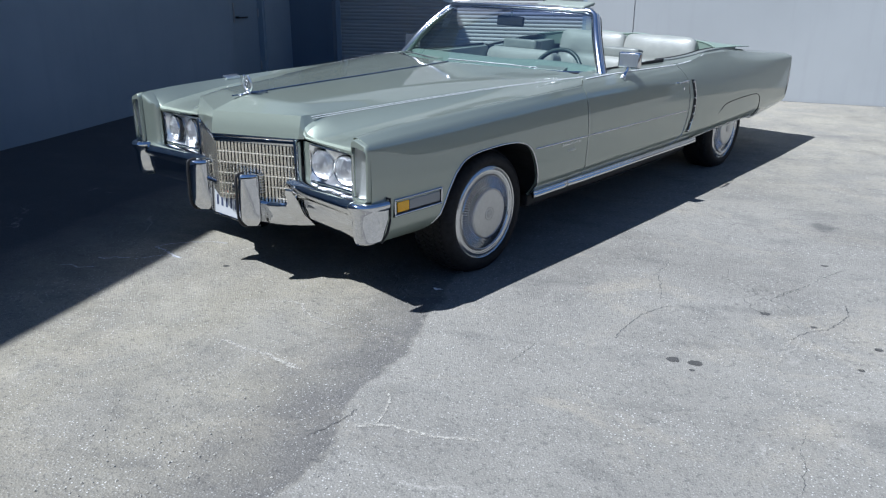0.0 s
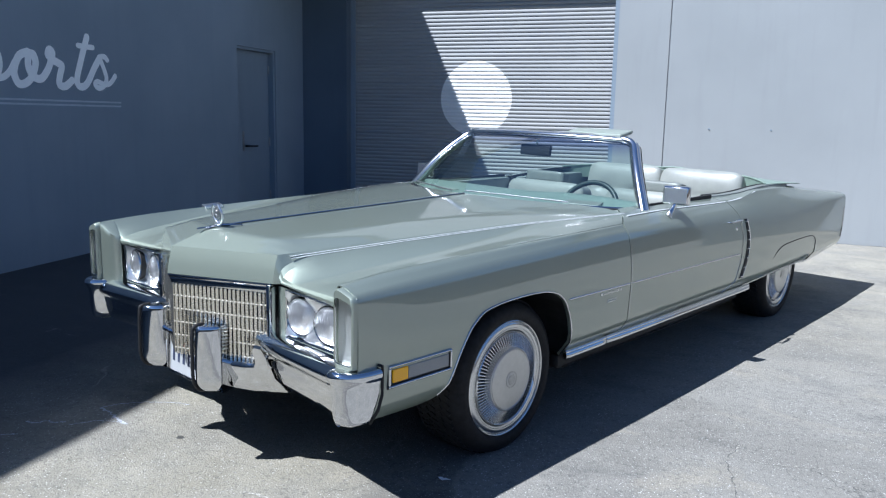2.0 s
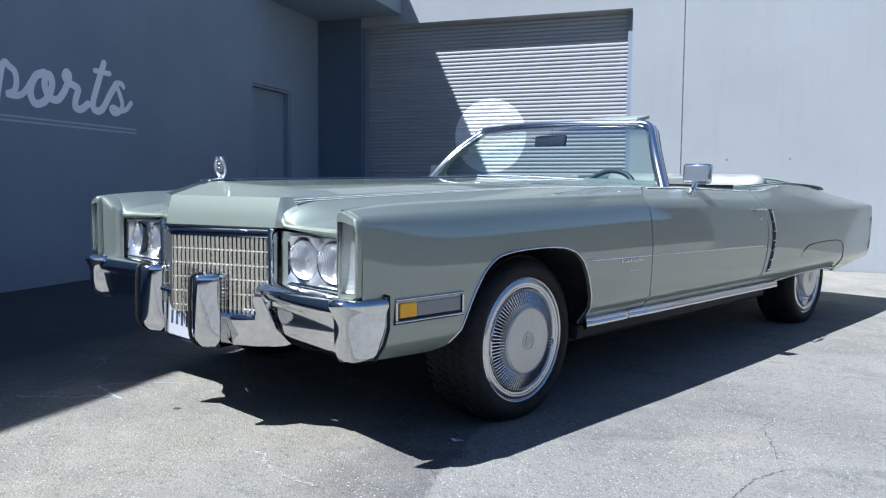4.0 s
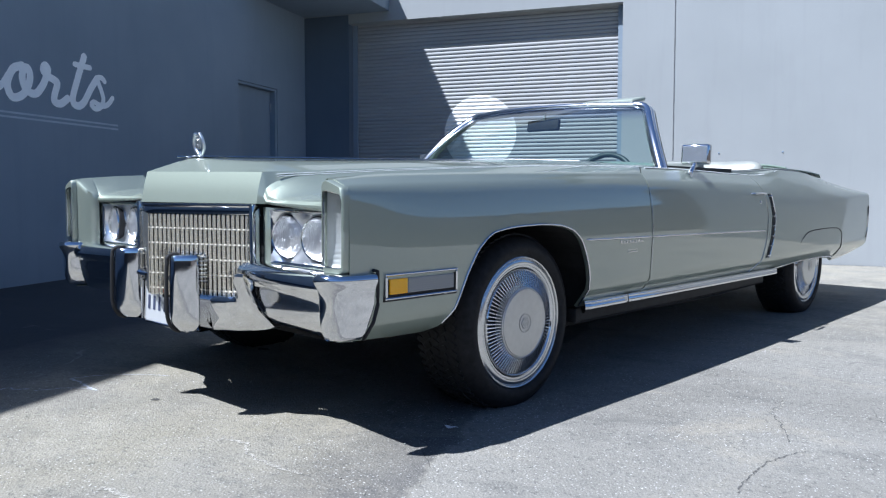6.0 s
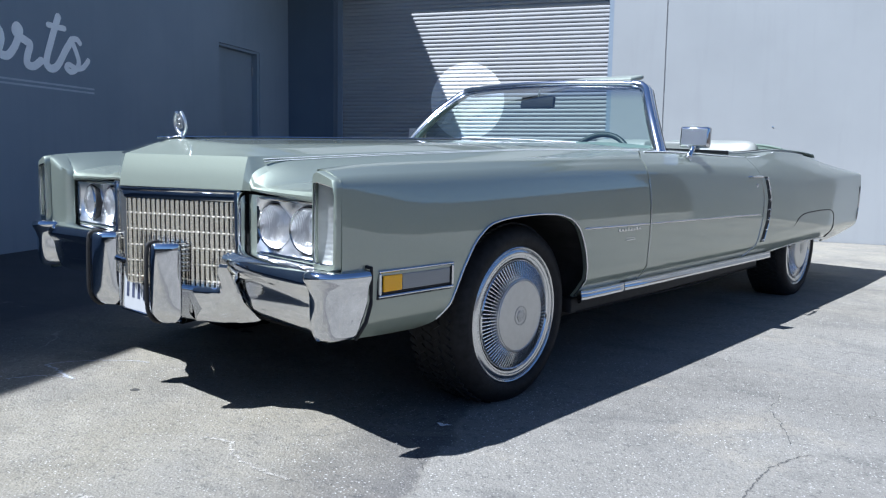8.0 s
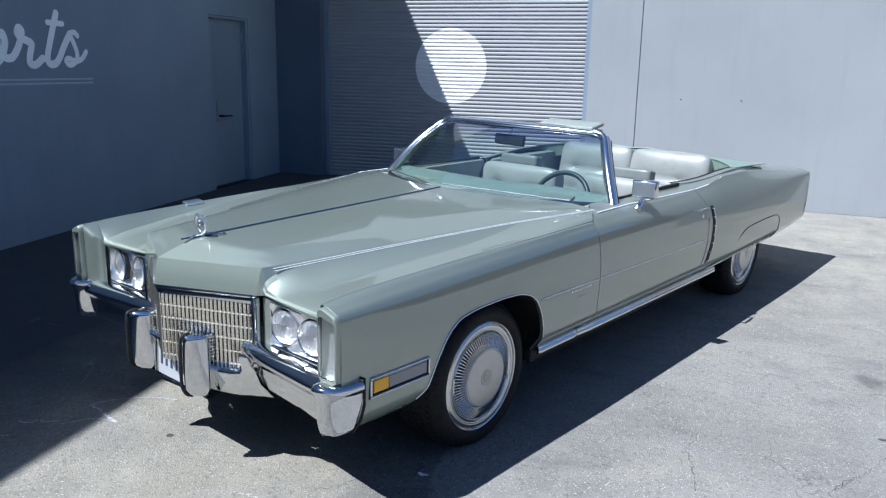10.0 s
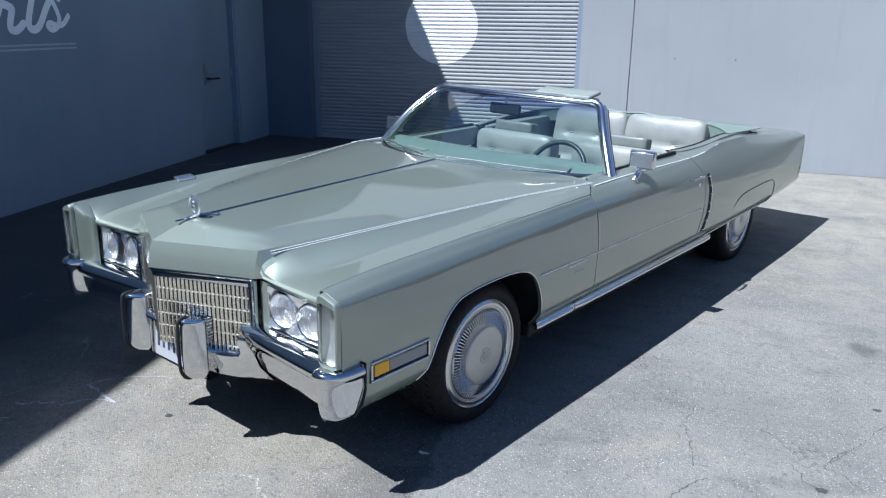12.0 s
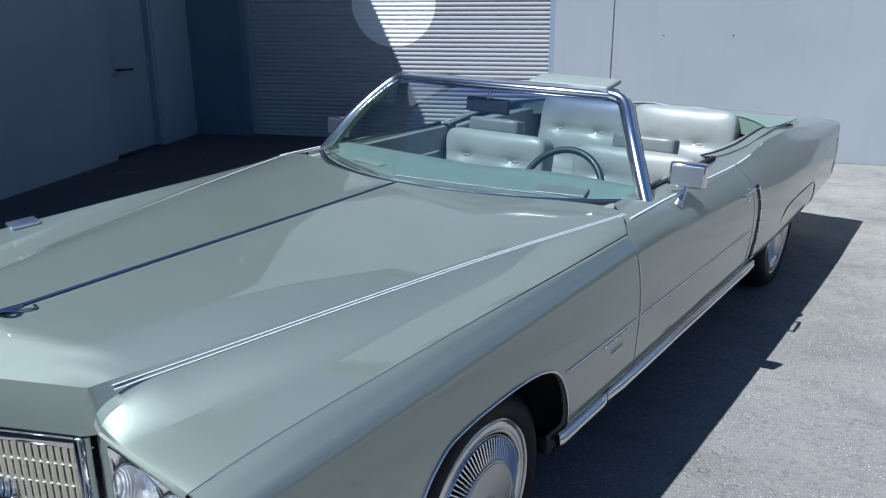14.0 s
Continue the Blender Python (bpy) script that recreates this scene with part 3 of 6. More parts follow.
shoulder = table((-1.0, 0.980, 0.836), (-0.6, 0.977, 0.846), (0.0, 0.981, 0.860), (1.0, 0.983, 0.872), (2.0, 0.985, 0.868), (2.6, 0.989, 0.868), (3.2, 0.981, 0.862), (4.0, 0.966, 0.836), (4.57, 0.952, 0.818))
fillet = table((-1.0, 0.03), (0.8, 0.035), (2.0, 0.06), (2.7, 0.13), (4.0, 0.06), (4.6, 0.025))
width = table((-1.0, 0.985), (-0.6, 1.004), (0.0, 1.012), (1.0, 1.015), (2.2, 1.016), (2.7, 1.02), (3.4, 1.008), (4.1, 0.978), (4.55, 0.957))
belt = table((0.75, 0.905, 0.935), (1.2, 0.905, 0.937), (2.2, 0.912, 0.922), (2.4, 0.912, 0.930), (2.72, 0.905, 0.962), (3.1, 0.90, 0.957), (3.4, 0.89, 0.936), (3.75, 0.88, 0.902), (4.1, 0.87, 0.872), (4.57, 0.855, 0.836))
ledge = table((0.75, 0.80, 0.955), (1.2, 0.80, 0.955), (2.15, 0.80, 0.942), (2.3, 0.835, 0.942), (2.5, 0.862, 0.952), (2.75, 0.866, 0.966), (3.0, 0.858, 0.966), (3.4, 0.845, 0.948), (3.8, 0.80, 0.910), (4.57, 0.75, 0.842))
low = table((-1.0, 0.375), (-0.6, 0.362), (-0.52, 0.375), (-0.50, 0.40), (-0.47, 0.455), (-0.42, 0.555), (-0.36, 0.635), (-0.28, 0.680), (-0.15, 0.695), (-0.02, 0.698), (0.1, 0.692), (0.19, 0.672), (0.25, 0.635), (0.29, 0.58), (0.325, 0.50), (0.342, 0.42), (0.35, 0.345), (0.5, 0.342), (1.5, 0.336), (2.4, 0.342), (2.6, 0.352), (2.95, 0.372), (3.4, 0.368), (3.75, 0.345), (3.95, 0.315), (4.2, 0.335), (4.55, 0.40))


def side_x(y, z):
    w, (xs, zs) = width(y), shoulder(y)
    if z > 0.62:
        return w - (w - xs) * min(1.0, (z - 0.62) / max(zs - 0.62, 0.05)) ** 2
    x = w - 0.012 * ((0.62 - z) / 0.25) ** 1.6
    if z < 0.435:
        x -= 0.05 * ((0.435 - z) / 0.08) ** 1.25
    return x


def flank(y, top, n_top=7, n_side=16):
    """One section of a wing from the inner top point, over the shoulder, down to the sill."""
    xs, zs = shoulder(y)
    x0, z0 = top
    pts = []
    # a slightly crowned top, a tight fold at the shoulder, then the side
    span, r = math.hypot(xs - x0, zs - z0), fillet(y)
    f = max(0.15, 1 - r / span)
    ax, az = x0 + (xs - x0) * f, z0 + (zs - z0) * f
    zb = zs - r
    bx = side_x(y, zb)
    for k in range(n_top - 3):
        t = k / (n_top - 3)
        pts.append((x0 + (ax - x0) * t, y, z0 + (az - z0) * t + 0.004 * math.sin(math.pi * t)))
    for k in range(n_top):
        t = k / n_top
        pts.append(((1 - t) ** 2 * ax + 2 * t * (1 - t) * xs + t * t * bx, y, (1 - t) ** 2 * az + 2 * t * (1 - t) * zs + t * t * zb))
    end = low(y)
    for k in range(n_side + 1):
        z = zb + (end - zb) * k / n_side
        pts.append((side_x(y, z), y, z))
    x, y, z = pts[-1]
    pts.append((x - 0.010, y, z - 0.003))
    pts.append((x - 0.018, y, z + 0.003))
    return pts


def steps(a, b, extra=()):
    out = [a, *np.arange(a + 0.03, b - 0.015, 0.03), b, *[e for e in extra if a < e < b]]
    return sorted(set(round(float(v), 4) for v in out))


ARCH = (-0.52, -0.51, -0.50, -0.49, -0.48, -0.47, -0.45, -0.43, -0.40, -0.38, -0.36, 0.25, 0.27, 0.29, 0.30, 0.31, 0.32, 0.33, 0.336, 0.342, 0.346, 0.35, 0.354)


def both(name, bm, material, label="", smooth=35):
    """A part on the left side and its mirror image on the right."""
    other = mirrored(bm)
    return part(name, bm, material, car, label, smooth=smooth), part(name, other, material, car, label, smooth=smooth)


def body_fender():
    rows = []
    for y in steps(-0.930, 0.8355, ARCH):
        t = seam(y)
        rows.append(flank(y, (t[0] + 0.003, t[1])))
    bm = sheet(rows, flip=False)
    bm.normal_update()
    if sum(f.normal.z for f in bm.faces if f.calc_center_median().z > 0.83) < 0:
        bmesh.ops.reverse_faces(bm, faces=bm.faces)
    return both("front_fender", thicken(bm, 0.004), PAINT)


FENDERS = body_fender()


def rear_edge(z):
    """The curved shut line behind the door."""
    return float(np.interp(z, [0.33, 0.43, 0.55, 0.70, 0.82, 0.90, 0.96], [2.085, 2.19, 2.235, 2.245, 2.215, 2.17, 2.15]))


def body_door():
    rows = []
    for u in np.linspace(0, 1, 46):
        y = 0.84 + u * (2.2 - 0.84)
        pts = [(*ledge(y)[:1], y, ledge(y)[1] - 0.03), (ledge(y)[0], y, ledge(y)[1]), *flank(y, tuple(belt(y)))]
        out = []
        for x, yy, z in pts:
            # the front shut line steps round the corner of the hood
            a = 0.84 if z < 0.80 else float(np.interp(x, [0.80, 0.83, 0.948, 0.97, 0.985, 1.0], [1.04, 1.03, 0.849, 0.846, 0.842, 0.84]))
            b = rear_edge(z) - 0.005
            out.append((x, a + u * (b - a), z))
        rows.append(out)
    bm = sheet(rows)
    bm.normal_update()
    if sum(f.normal.z for f in bm.faces if f.calc_center_median().z > 0.86) < 0:
        bmesh.ops.reverse_faces(bm, faces=bm.faces)
    return both("door", thicken(bm, 0.004), PAINT)


DOORS = body_door()


def body_quarter():
    rows = []
    ys = [*np.linspace(0, 1, 70)]
    for u in ys:
        y = 2.2 + u * (4.56 - 2.2)
        pts = [(ledge(y)[0] - 0.02, y, ledge(y)[1] - 0.02), (ledge(y)[0], y, ledge(y)[1]), *flank(y, tuple(belt(y)))]
        out = []
        for x, yy, z in pts:
            a = rear_edge(z)
            tail = 4.56 - 0.03 * max(0, (0.55 - z) / 0.2) - 0.012 * max(0, (z - 0.72) / 0.08)
            out.append((x, a + u * (tail - a), z))
        rows.append(out)
    bm = sheet(rows)
    bm.normal_update()
    if sum(f.normal.z for f in bm.faces if f.calc_center_median().z > 0.88) < 0:
        bmesh.ops.reverse_faces(bm, faces=bm.faces)
    return both("rear_quarter", thicken(bm, 0.004), PAINT)


QUARTERS = body_quarter()


def front_y(x):
    """The leading edge of the hood in plan: a shallow prow between the headlamps."""
    return float(np.interp(abs(x), [0, 0.425, 0.54, 0.79, 0.89], [-1.045, -0.845, -0.853, -0.868, -0.874]))


def hood_line(y, u):
    """A point across the hood at y: u from 0 at the centre to 4 at the shut line."""
    k = min(int(u), 3)
    f = u - k
    cols = [(0.0, centre(y)), tuple(crease(y)), tuple(valley(y)), tuple(swell(y)), tuple(seam(y))]
    (x0, z0), (x1, z1) = cols[k], cols[k + 1]
    x = x0 + (x1 - x0) * f
    if k == 0:
        # a flat plateau, then a bevel down to the crease
        z = z0 + (z1 - z0) * (0.5 * f if f < 0.75 else 0.375 + 2.5 * (f - 0.75))
    elif k == 1:
        z = z0 + (z1 - z0) * (1.7 * f - 0.7 * f * f)
    else:
        z = z0 + (z1 - z0) * f
    return x, z


def hood_rear(x):
    """The rear edge of the hood in plan: it follows the glass, then cuts back at the corner."""
    x = abs(x)
    return 0.735 + 0.29 * (x / 0.83) ** 1.9 if x < 0.83 else 1.025 - 0.18 * (x - 0.83) / 0.115


def body_hood():
    us = [*np.linspace(0, 1, 9), *np.linspace(1, 2, 9)[1:], *np.linspace(2, 3, 5)[1:], *np.linspace(3, 4, 4)[1:]]
    rows = []
    n = 60
    for i in range(-3, n + 1):
        row = []
        for u in us:
            x_front, _ = hood_line(-0.86, u)
            yf = front_y(x_front)
            yb = hood_rear(hood_line(0.95, u)[0])
            t = (max(i, 0) / n) ** 1.5
            y = yf + t * (yb - yf)
            x, z = hood_line(y, u)
            if u <= 1.0:
                # a flat bevel behind the leading edge
                z = min(z, 0.884 + 0.33 * (y - front_y(x)))
            if u > 1.0:
                # over the headlamps the leading edge is a soft round roll
                k = max(0.0, 1 - (y - yf) / 0.15)
                z -= min(1.0, (u - 1) / 0.18, max(0.0, 4.0 - u)) * (z - 0.782) * (1 - math.sqrt(max(0.0, 1 - k * k))) * 0.92
            if u >= 4:
                x -= 0.003
            if i < 0:
                # the leading face rolls over and drops to the grille and the headlamps
                drop = (-i / 3) ** 1.0
                z = z + (0.775 - 0.02 * min(1, max(0, (x - 0.42) / 0.4)) - z) * drop
                y -= (0.003 if u <= 1 else 0.006) * math.sin(math.pi * min(1, drop)) + (0.024 if u <= 1 else 0) * drop
            row.append((x, y, z))
        rows.append(row)
    full = [[(-x, y, z) for x, y, z in row[:0:-1]] + row for row in rows]
    bm = sheet(full)
    bm.normal_update()
    if sum(f.normal.z for f in bm.faces) < 0:
        bmesh.ops.reverse_faces(bm, faces=bm.faces)
    # keep the crease and the leading edge crisp
    hood = part("hood", thicken(bm, 0.004), PAINT, car, smooth=14)
    # bright strip down the middle; twin crease strips, their chrome glint painted white
    pts = [(0, y, centre(y) + 0.003) for y in np.linspace(-0.93, 0.73, 40)]
    part("center_strip", tube(pts, 0.006, 6, flat=0.6), CHROME, hood, "thin chrome strip", smooth=50)
    for s in (1, -1):
        for d in (0.0, 0.0075):
            pts = []
            for y in np.linspace(-0.80, 0.97, 50):
                f = (0.009 + d) / (valley(y)[0] - crease(y)[0])
                x, z = hood_line(y, 1 + f)
                pts.append((s * x, y, z + 0.0004))
            part("crease_strip", tube(pts, 0.0021, 6, flat=0.5), GLINT_TRIM, hood, "thin chrome crease strip with its glint painted white", smooth=50)
    return hood


HOOD = body_hood()


def hood_ornament():
    y, z = -0.84, centre(-0.84)
    bm = bmesh.new()
    tube(spline([(-0.006, 0.01, 0.006), (-0.030, 0.006, 0.03), (-0.032, 0.0, 0.06), (-0.014, -0.003, 0.088)], 6), [0.0068] * 19, 8, bm)
    tube(spline([(0.006, 0.01, 0.006), (0.030, 0.006, 0.03), (0.032, 0.0, 0.06), (0.014, -0.003, 0.088)], 6), [0.0068] * 19, 8, bm)
    tube([(0, 0.01, -0.003), (0, 0.008, 0.02)], [0.011, 0.005], 10, bm)
    shaped(bm, pose(0, y, z + 0.004))
    orn = part("hood_ornament", bm, SATIN, HOOD, "small chrome wreath ornament", smooth=50)
    bm = box((-0.016, y - 0.004, z + 0.034), (0.016, y + 0.006, z + 0.074), 0.005)
    box((-0.011, y - 0.007, z + 0.040), (0.011, y - 0.003, z + 0.052), 0.0015, 1, bm)
    box((-0.011, y - 0.007, z + 0.056), (0.011, y - 0.003, z + 0.069), 0.0015, 1, bm)
    tube([(-0.014, y, z + 0.082), (0.0, y, z + 0.079), (0.014, y, z + 0.082)], 0.004, 8, bm)
    part("ornament_crest", bm, CREST, HOOD, "plain crest plaque", smooth=40)
    bm = tube(spline([(-0.0, y - 0.05, z - 0.004), (0, y - 0.02, z + 0.004), (0, y + 0.03, z + 0.005), (0.0, y + 0.08, z + 0.003)], 6), [0.006] + [0.011] * 16 + [0.012, 0.004], 10, flat=0.45)
    tube(spline([(0.0, y + 0.02, z + 0.005), (0.035, y + 0.06, z + 0.006), (0.045, y + 0.09, z + 0.004), (0.02, y + 0.1, z + 0.004)], 5), 0.004, 6, bm, flat=0.6)
    part("ornament_base", bm, STEEL_TRIM, HOOD, smooth=50)


hood_ornament()


def cowl():
    """The strip between hood and glass, with the wiper well."""
    rows = []
    for x in np.linspace(-0.93, 0.93, 41):
        yb = hood_rear(min(abs(x), 0.85)) - 0.02
        zb = float(np.interp(abs(x), [0, 0.5, 0.86, 0.93], [0.968, 0.957, 0.938, 0.915]))
        rows.append([(x, yb, zb - 0.03), (x, yb + 0.012, zb - 0.012), (x, yb + 0.06, zb - 0.008), (x, yb + 0.30, zb - 0.02), (x, yb + 0.32, zb - 0.06)])
    bm = sheet(rows)
    bm.normal_update()
    if sum(f.normal.z for f in bm.faces) < 0:
        bmesh.ops.reverse_faces(bm, faces=bm.faces)
    part("cowl", bm, PAINT, car, smooth=50)


cowl()


def glass_point(u, v):
    """On the windscreen: u from -1 to 1 across, v from 0 at the base to 1 at the top."""
    s = abs(u)
    y0, y1 = 0.80 + 0.40 * s**2.2, 1.388 + 0.10 * s**2
    x0, x1 = 0.842, 0.606
    z0, z1 = 0.968 - 0.02 * s**2, 1.302 - 0.014 * s**2.5
    x = u * (x0 + (x1 - x0) * v)
    return Vector((x, y0 + (y1 - y0) * v + 0.02 * math.sin(math.pi * v) * -1, z0 + (z1 - z0) * v + 0.018 * math.sin(math.pi * v)))


def windscreen():
    rows = [[glass_point(u, v) for u in np.linspace(-0.985, 0.985, 37)] for v in np.linspace(0.0, 0.97, 13)]
    ws = part("windscreen", sheet(rows), PANE, car, "tinted curved windscreen glass", smooth=60)
    ws.visible_shadow = False
    # chrome pillars: three ribbed bands each
    for s in (1, -1):
        pts = [glass_point(s * 1.0, v) for v in np.linspace(-0.06, 0.84, 13)]
        top = [glass_point(s * a, b) for a, b in ((0.994, 0.91), (0.972, 0.965), (0.93, 0.992), (0.87, 1.0))]
        line = spline([tuple(p) for p in pts] + [tuple(p) for p in top], 3)
        bm = tube([Vector(p) + Vector((s * 0.004, 0.012, 0)) for p in line], 0.026, 10, up=(0, 1, 0), flat=0.8)
        part("pillar", bm, STAINLESS, car, "chrome windscreen pillar", smooth=50)
        bm = tube([Vector(p) + Vector((s * 0.016, 0.030, 0)) for p in line[:-8]], 0.017, 10, up=(0, 1, 0))
        part("pillar_trim", bm, SATIN, car, smooth=50)
        bm = tube([Vector(p) + Vector((s * 0.020, 0.052, -0.003)) for p in line[:-10]], 0.009, 8, up=(0, 1, 0))
        part("pillar_seal", bm, BLACK, car, smooth=50)
        bm = tube([Vector(p) + Vector((s * -0.018, 0.03, 0)) for p in line[:-9]], 0.016, 8, up=(0, 1, 0))
        part("pillar_lining", bm, LEATHER_GREY, car, smooth=50)
    line = [glass_point(u, 1.0) for u in np.linspace(-0.91, 0.91, 30)]
    part("header_trim", tube([p + Vector((0, 0.0, 0.0)) for p in line], 0.023, 10, flat=0.8), STAINLESS, car, "chrome windscreen header", smooth=50)
    rows = [[p + Vector((0, 0.008, 0.012)), p + Vector((0, 0.05, 0.024)), p + Vector((0, 0.11, 0.012)), p + Vector((0, 0.12, -0.014)), p + Vector((0, 0.04, -0.03)), p + Vector((0, 0.008, -0.012))] for p in line]
    part("header_rail", sheet(rows, close=True), SATIN, car, smooth=40)
    base = [glass_point(u, -0.02) + Vector((0, -0.006, 0.002)) for u in np.linspace(-1, 1, 40)]
    part("base_trim", tube(base, 0.010, 8, flat=0.8), CHROME, car, "chrome strip at the windscreen base", smooth=50)
    part("base_seal", tube([p + Vector((0, -0.014, -0.005)) for p in base], 0.008, 6), BLACK, car, smooth=50)
    # a sun visor flipped over the header
    bm = box((-0.20, -0.012, 0.0), (0.20, 0.012, 0.13), 0.011, 3)
    shaped(bm, pose(0.35, 1.475, 1.314, -79, 0, -4))
    part("sun_visor", bm, VISOR, car, "pale green vinyl sun visor flipped over the header", smooth=40)
    # inside mirror
    bm = box((-0.12, -0.012, -0.034), (0.12, 0.014, 0.034), 0.011, 3)
    shaped(bm, pose(-0.015, 1.42, 1.205, -8, 0, -4))
    im = part("inside_mirror", bm, BLACK, car, "dark rear-view mirror on the windscreen", smooth=40)
    part("mirror_stem", tube([(-0.01, 1.42, 1.225), (0, 1.425, 1.31)], 0.007, 8), CHROME, im, smooth=50)
    part("mirror_face", shaped(box((-0.112, 0.0145, -0.027), (0.112, 0.0155, 0.027)), pose(-0.015, 1.42, 1.205, -8, 0, -4)), MIRROR, im)


windscreen()


def wheel(x, y, steer=0.0):
    """A tyre on a rim with a finned wheel cover; x is the outer face."""
    w = new("wheel")
    w.parent = car
    s = 1 if x > 0 else -1
    w.matrix_basis = pose(x, y, 0.325, 0, 0, (0 if s > 0 else 180) + steer)
    r = 0.340
    prof = [(0.225, -0.235), (0.262, -0.245), (0.30, -0.236), (0.322, -0.215), (r - 0.002, -0.185), (r, -0.12), (r, -0.105), (r - 0.001, -0.055), (0.331, -0.022), (0.319, 0.004), (0.292, 0.020), (0.266, 0.018), (0.250, 0.004), (0.238, -0.02)]
    part("tyre", lathe(prof, 72), TYRE, w, smooth=40)
    # tread blocks in five rows, joined as they cannot be told apart one by one
    bm = bmesh.new()
    rnd = random.Random(4)
    for j, (px, wd) in enumerate([(-0.195, 0.034), (-0.157, 0.030), (-0.119, 0.032), (-0.081, 0.030), (-0.042, 0.034)]):
        n = 66
        for k in range(n):
            a = 2 * math.pi * (k + 0.5 * (j % 2)) / n
            rr = r - (0.006 if j in (0, 4) else 0)
            skew = (0.5 if j % 2 else -0.5) + rnd.uniform(-0.1, 0.1)
            m = pose(px, 0, 0) @ Matrix.Rotation(a, 4, "X") @ Matrix.Translation((0, 0, rr)) @ Matrix.Rotation(skew, 4, "Z")
            vs = [m @ Vector((ix * wd / 2, iy * 0.0105, iz)) for iz in (-0.002, 0.0045) for ix, iy in ((-1, -1), (1, -1), (1, 1), (-1, 1))]
            v = [bm.verts.new(q) for q in vs]
            for f in ((4, 5, 6, 7), (0, 1, 5, 4), (1, 2, 6, 5), (2, 3, 7, 6), (3, 0, 4, 7)):
                bm.faces.new([v[i] for i in f])
    tagged(part("tread", bm, TYRE, w), kind="stuff")
    part("rim", lathe([(0.249, -0.012), (0.2545, 0.001), (0.2525, 0.009), (0.249, 0.011), (0.2455, 0.009), (0.2445, 0.002), (0.2435, 0.001), (0.2425, 0.004), (0.236, 0.0085), (0.226, 0.010), (0.2215, 0.0085), (0.2205, 0.005), (0.2190, 0.005), (0.218, 0.0075), (0.212, 0.0065), (0.2085, 0.002)], 84), STEEL_TRIM, w, "satin chrome trim ring", smooth=30)
    part("rim_gap", lathe([(0.2085, 0.003), (0.2070, -0.004), (0.2055, 0.003)], 72), BLACK, w)
    cover = part("wheel_cover", lathe([(0.2055, 0.000), (0.2045, 0.008), (0.2015, 0.0115), (0.1985, 0.0085), (0.1975, 0.002)], 72), CHROME, w, "chrome wheel cover", smooth=40)
    part("hub_disc", lathe([(0.1375, -0.004), (0.1375, 0.024), (0.1360, 0.0275), (0.1325, 0.0285), (0.1300, 0.0265), (0.1288, 0.0265), (0.1275, 0.0290), (0.08, 0.0315), (0.0, 0.0320)], 72), BRUSHED, w, "satin steel centre disc", smooth=35)
    crest = lathe([(0.037, 0.0314), (0.037, 0.0330), (0.0345, 0.0334), (0.032, 0.0326)], 32)
    lathe([(0.024, 0.0318), (0.024, 0.0336), (0.018, 0.0342), (0.012, 0.0336), (0.0, 0.0352)], 6, crest)
    part("hub_crest", crest, CREST, w, "plain embossed crest", smooth=40)
    # each fin leans outwards towards the hub
    bm = box((-0.0035, -0.0025, 0.1365), (0.0055, 0.0025, 0.199), 0.0015, 1)
    for v in bm.verts:
        f = max(0.0, (0.199 - v.co.z) / 0.0625)
        v.co.x += 0.003 + 0.017 * f ** 0.9
        v.co.y *= 1.12 - 0.42 * f
    fin = None
    n = 84
    for k in range(n):
        m = Matrix.Rotation(2 * math.pi * k / n, 4, "X")
        if fin is None:
            fin = part("fin", bm, FIN, cover)
        else:
            like("fin", fin, cover, m)
    part("fin_backing", lathe([(0.2000, -0.016), (0.1370, -0.002)], 48), BLACK, w)
    part("brake_drum", lathe([(0.0, -0.10), (0.15, -0.10), (0.15, -0.20), (0.0, -0.20)], 24), DARK, w)
    return w


for wx, wy, st in ((0.927, -0.036, 0.0), (-0.927, -0.036, 0.0), (0.918, 3.208, 0.0), (-0.918, 3.208, 0.0)):
    wheel(wx, wy, st)


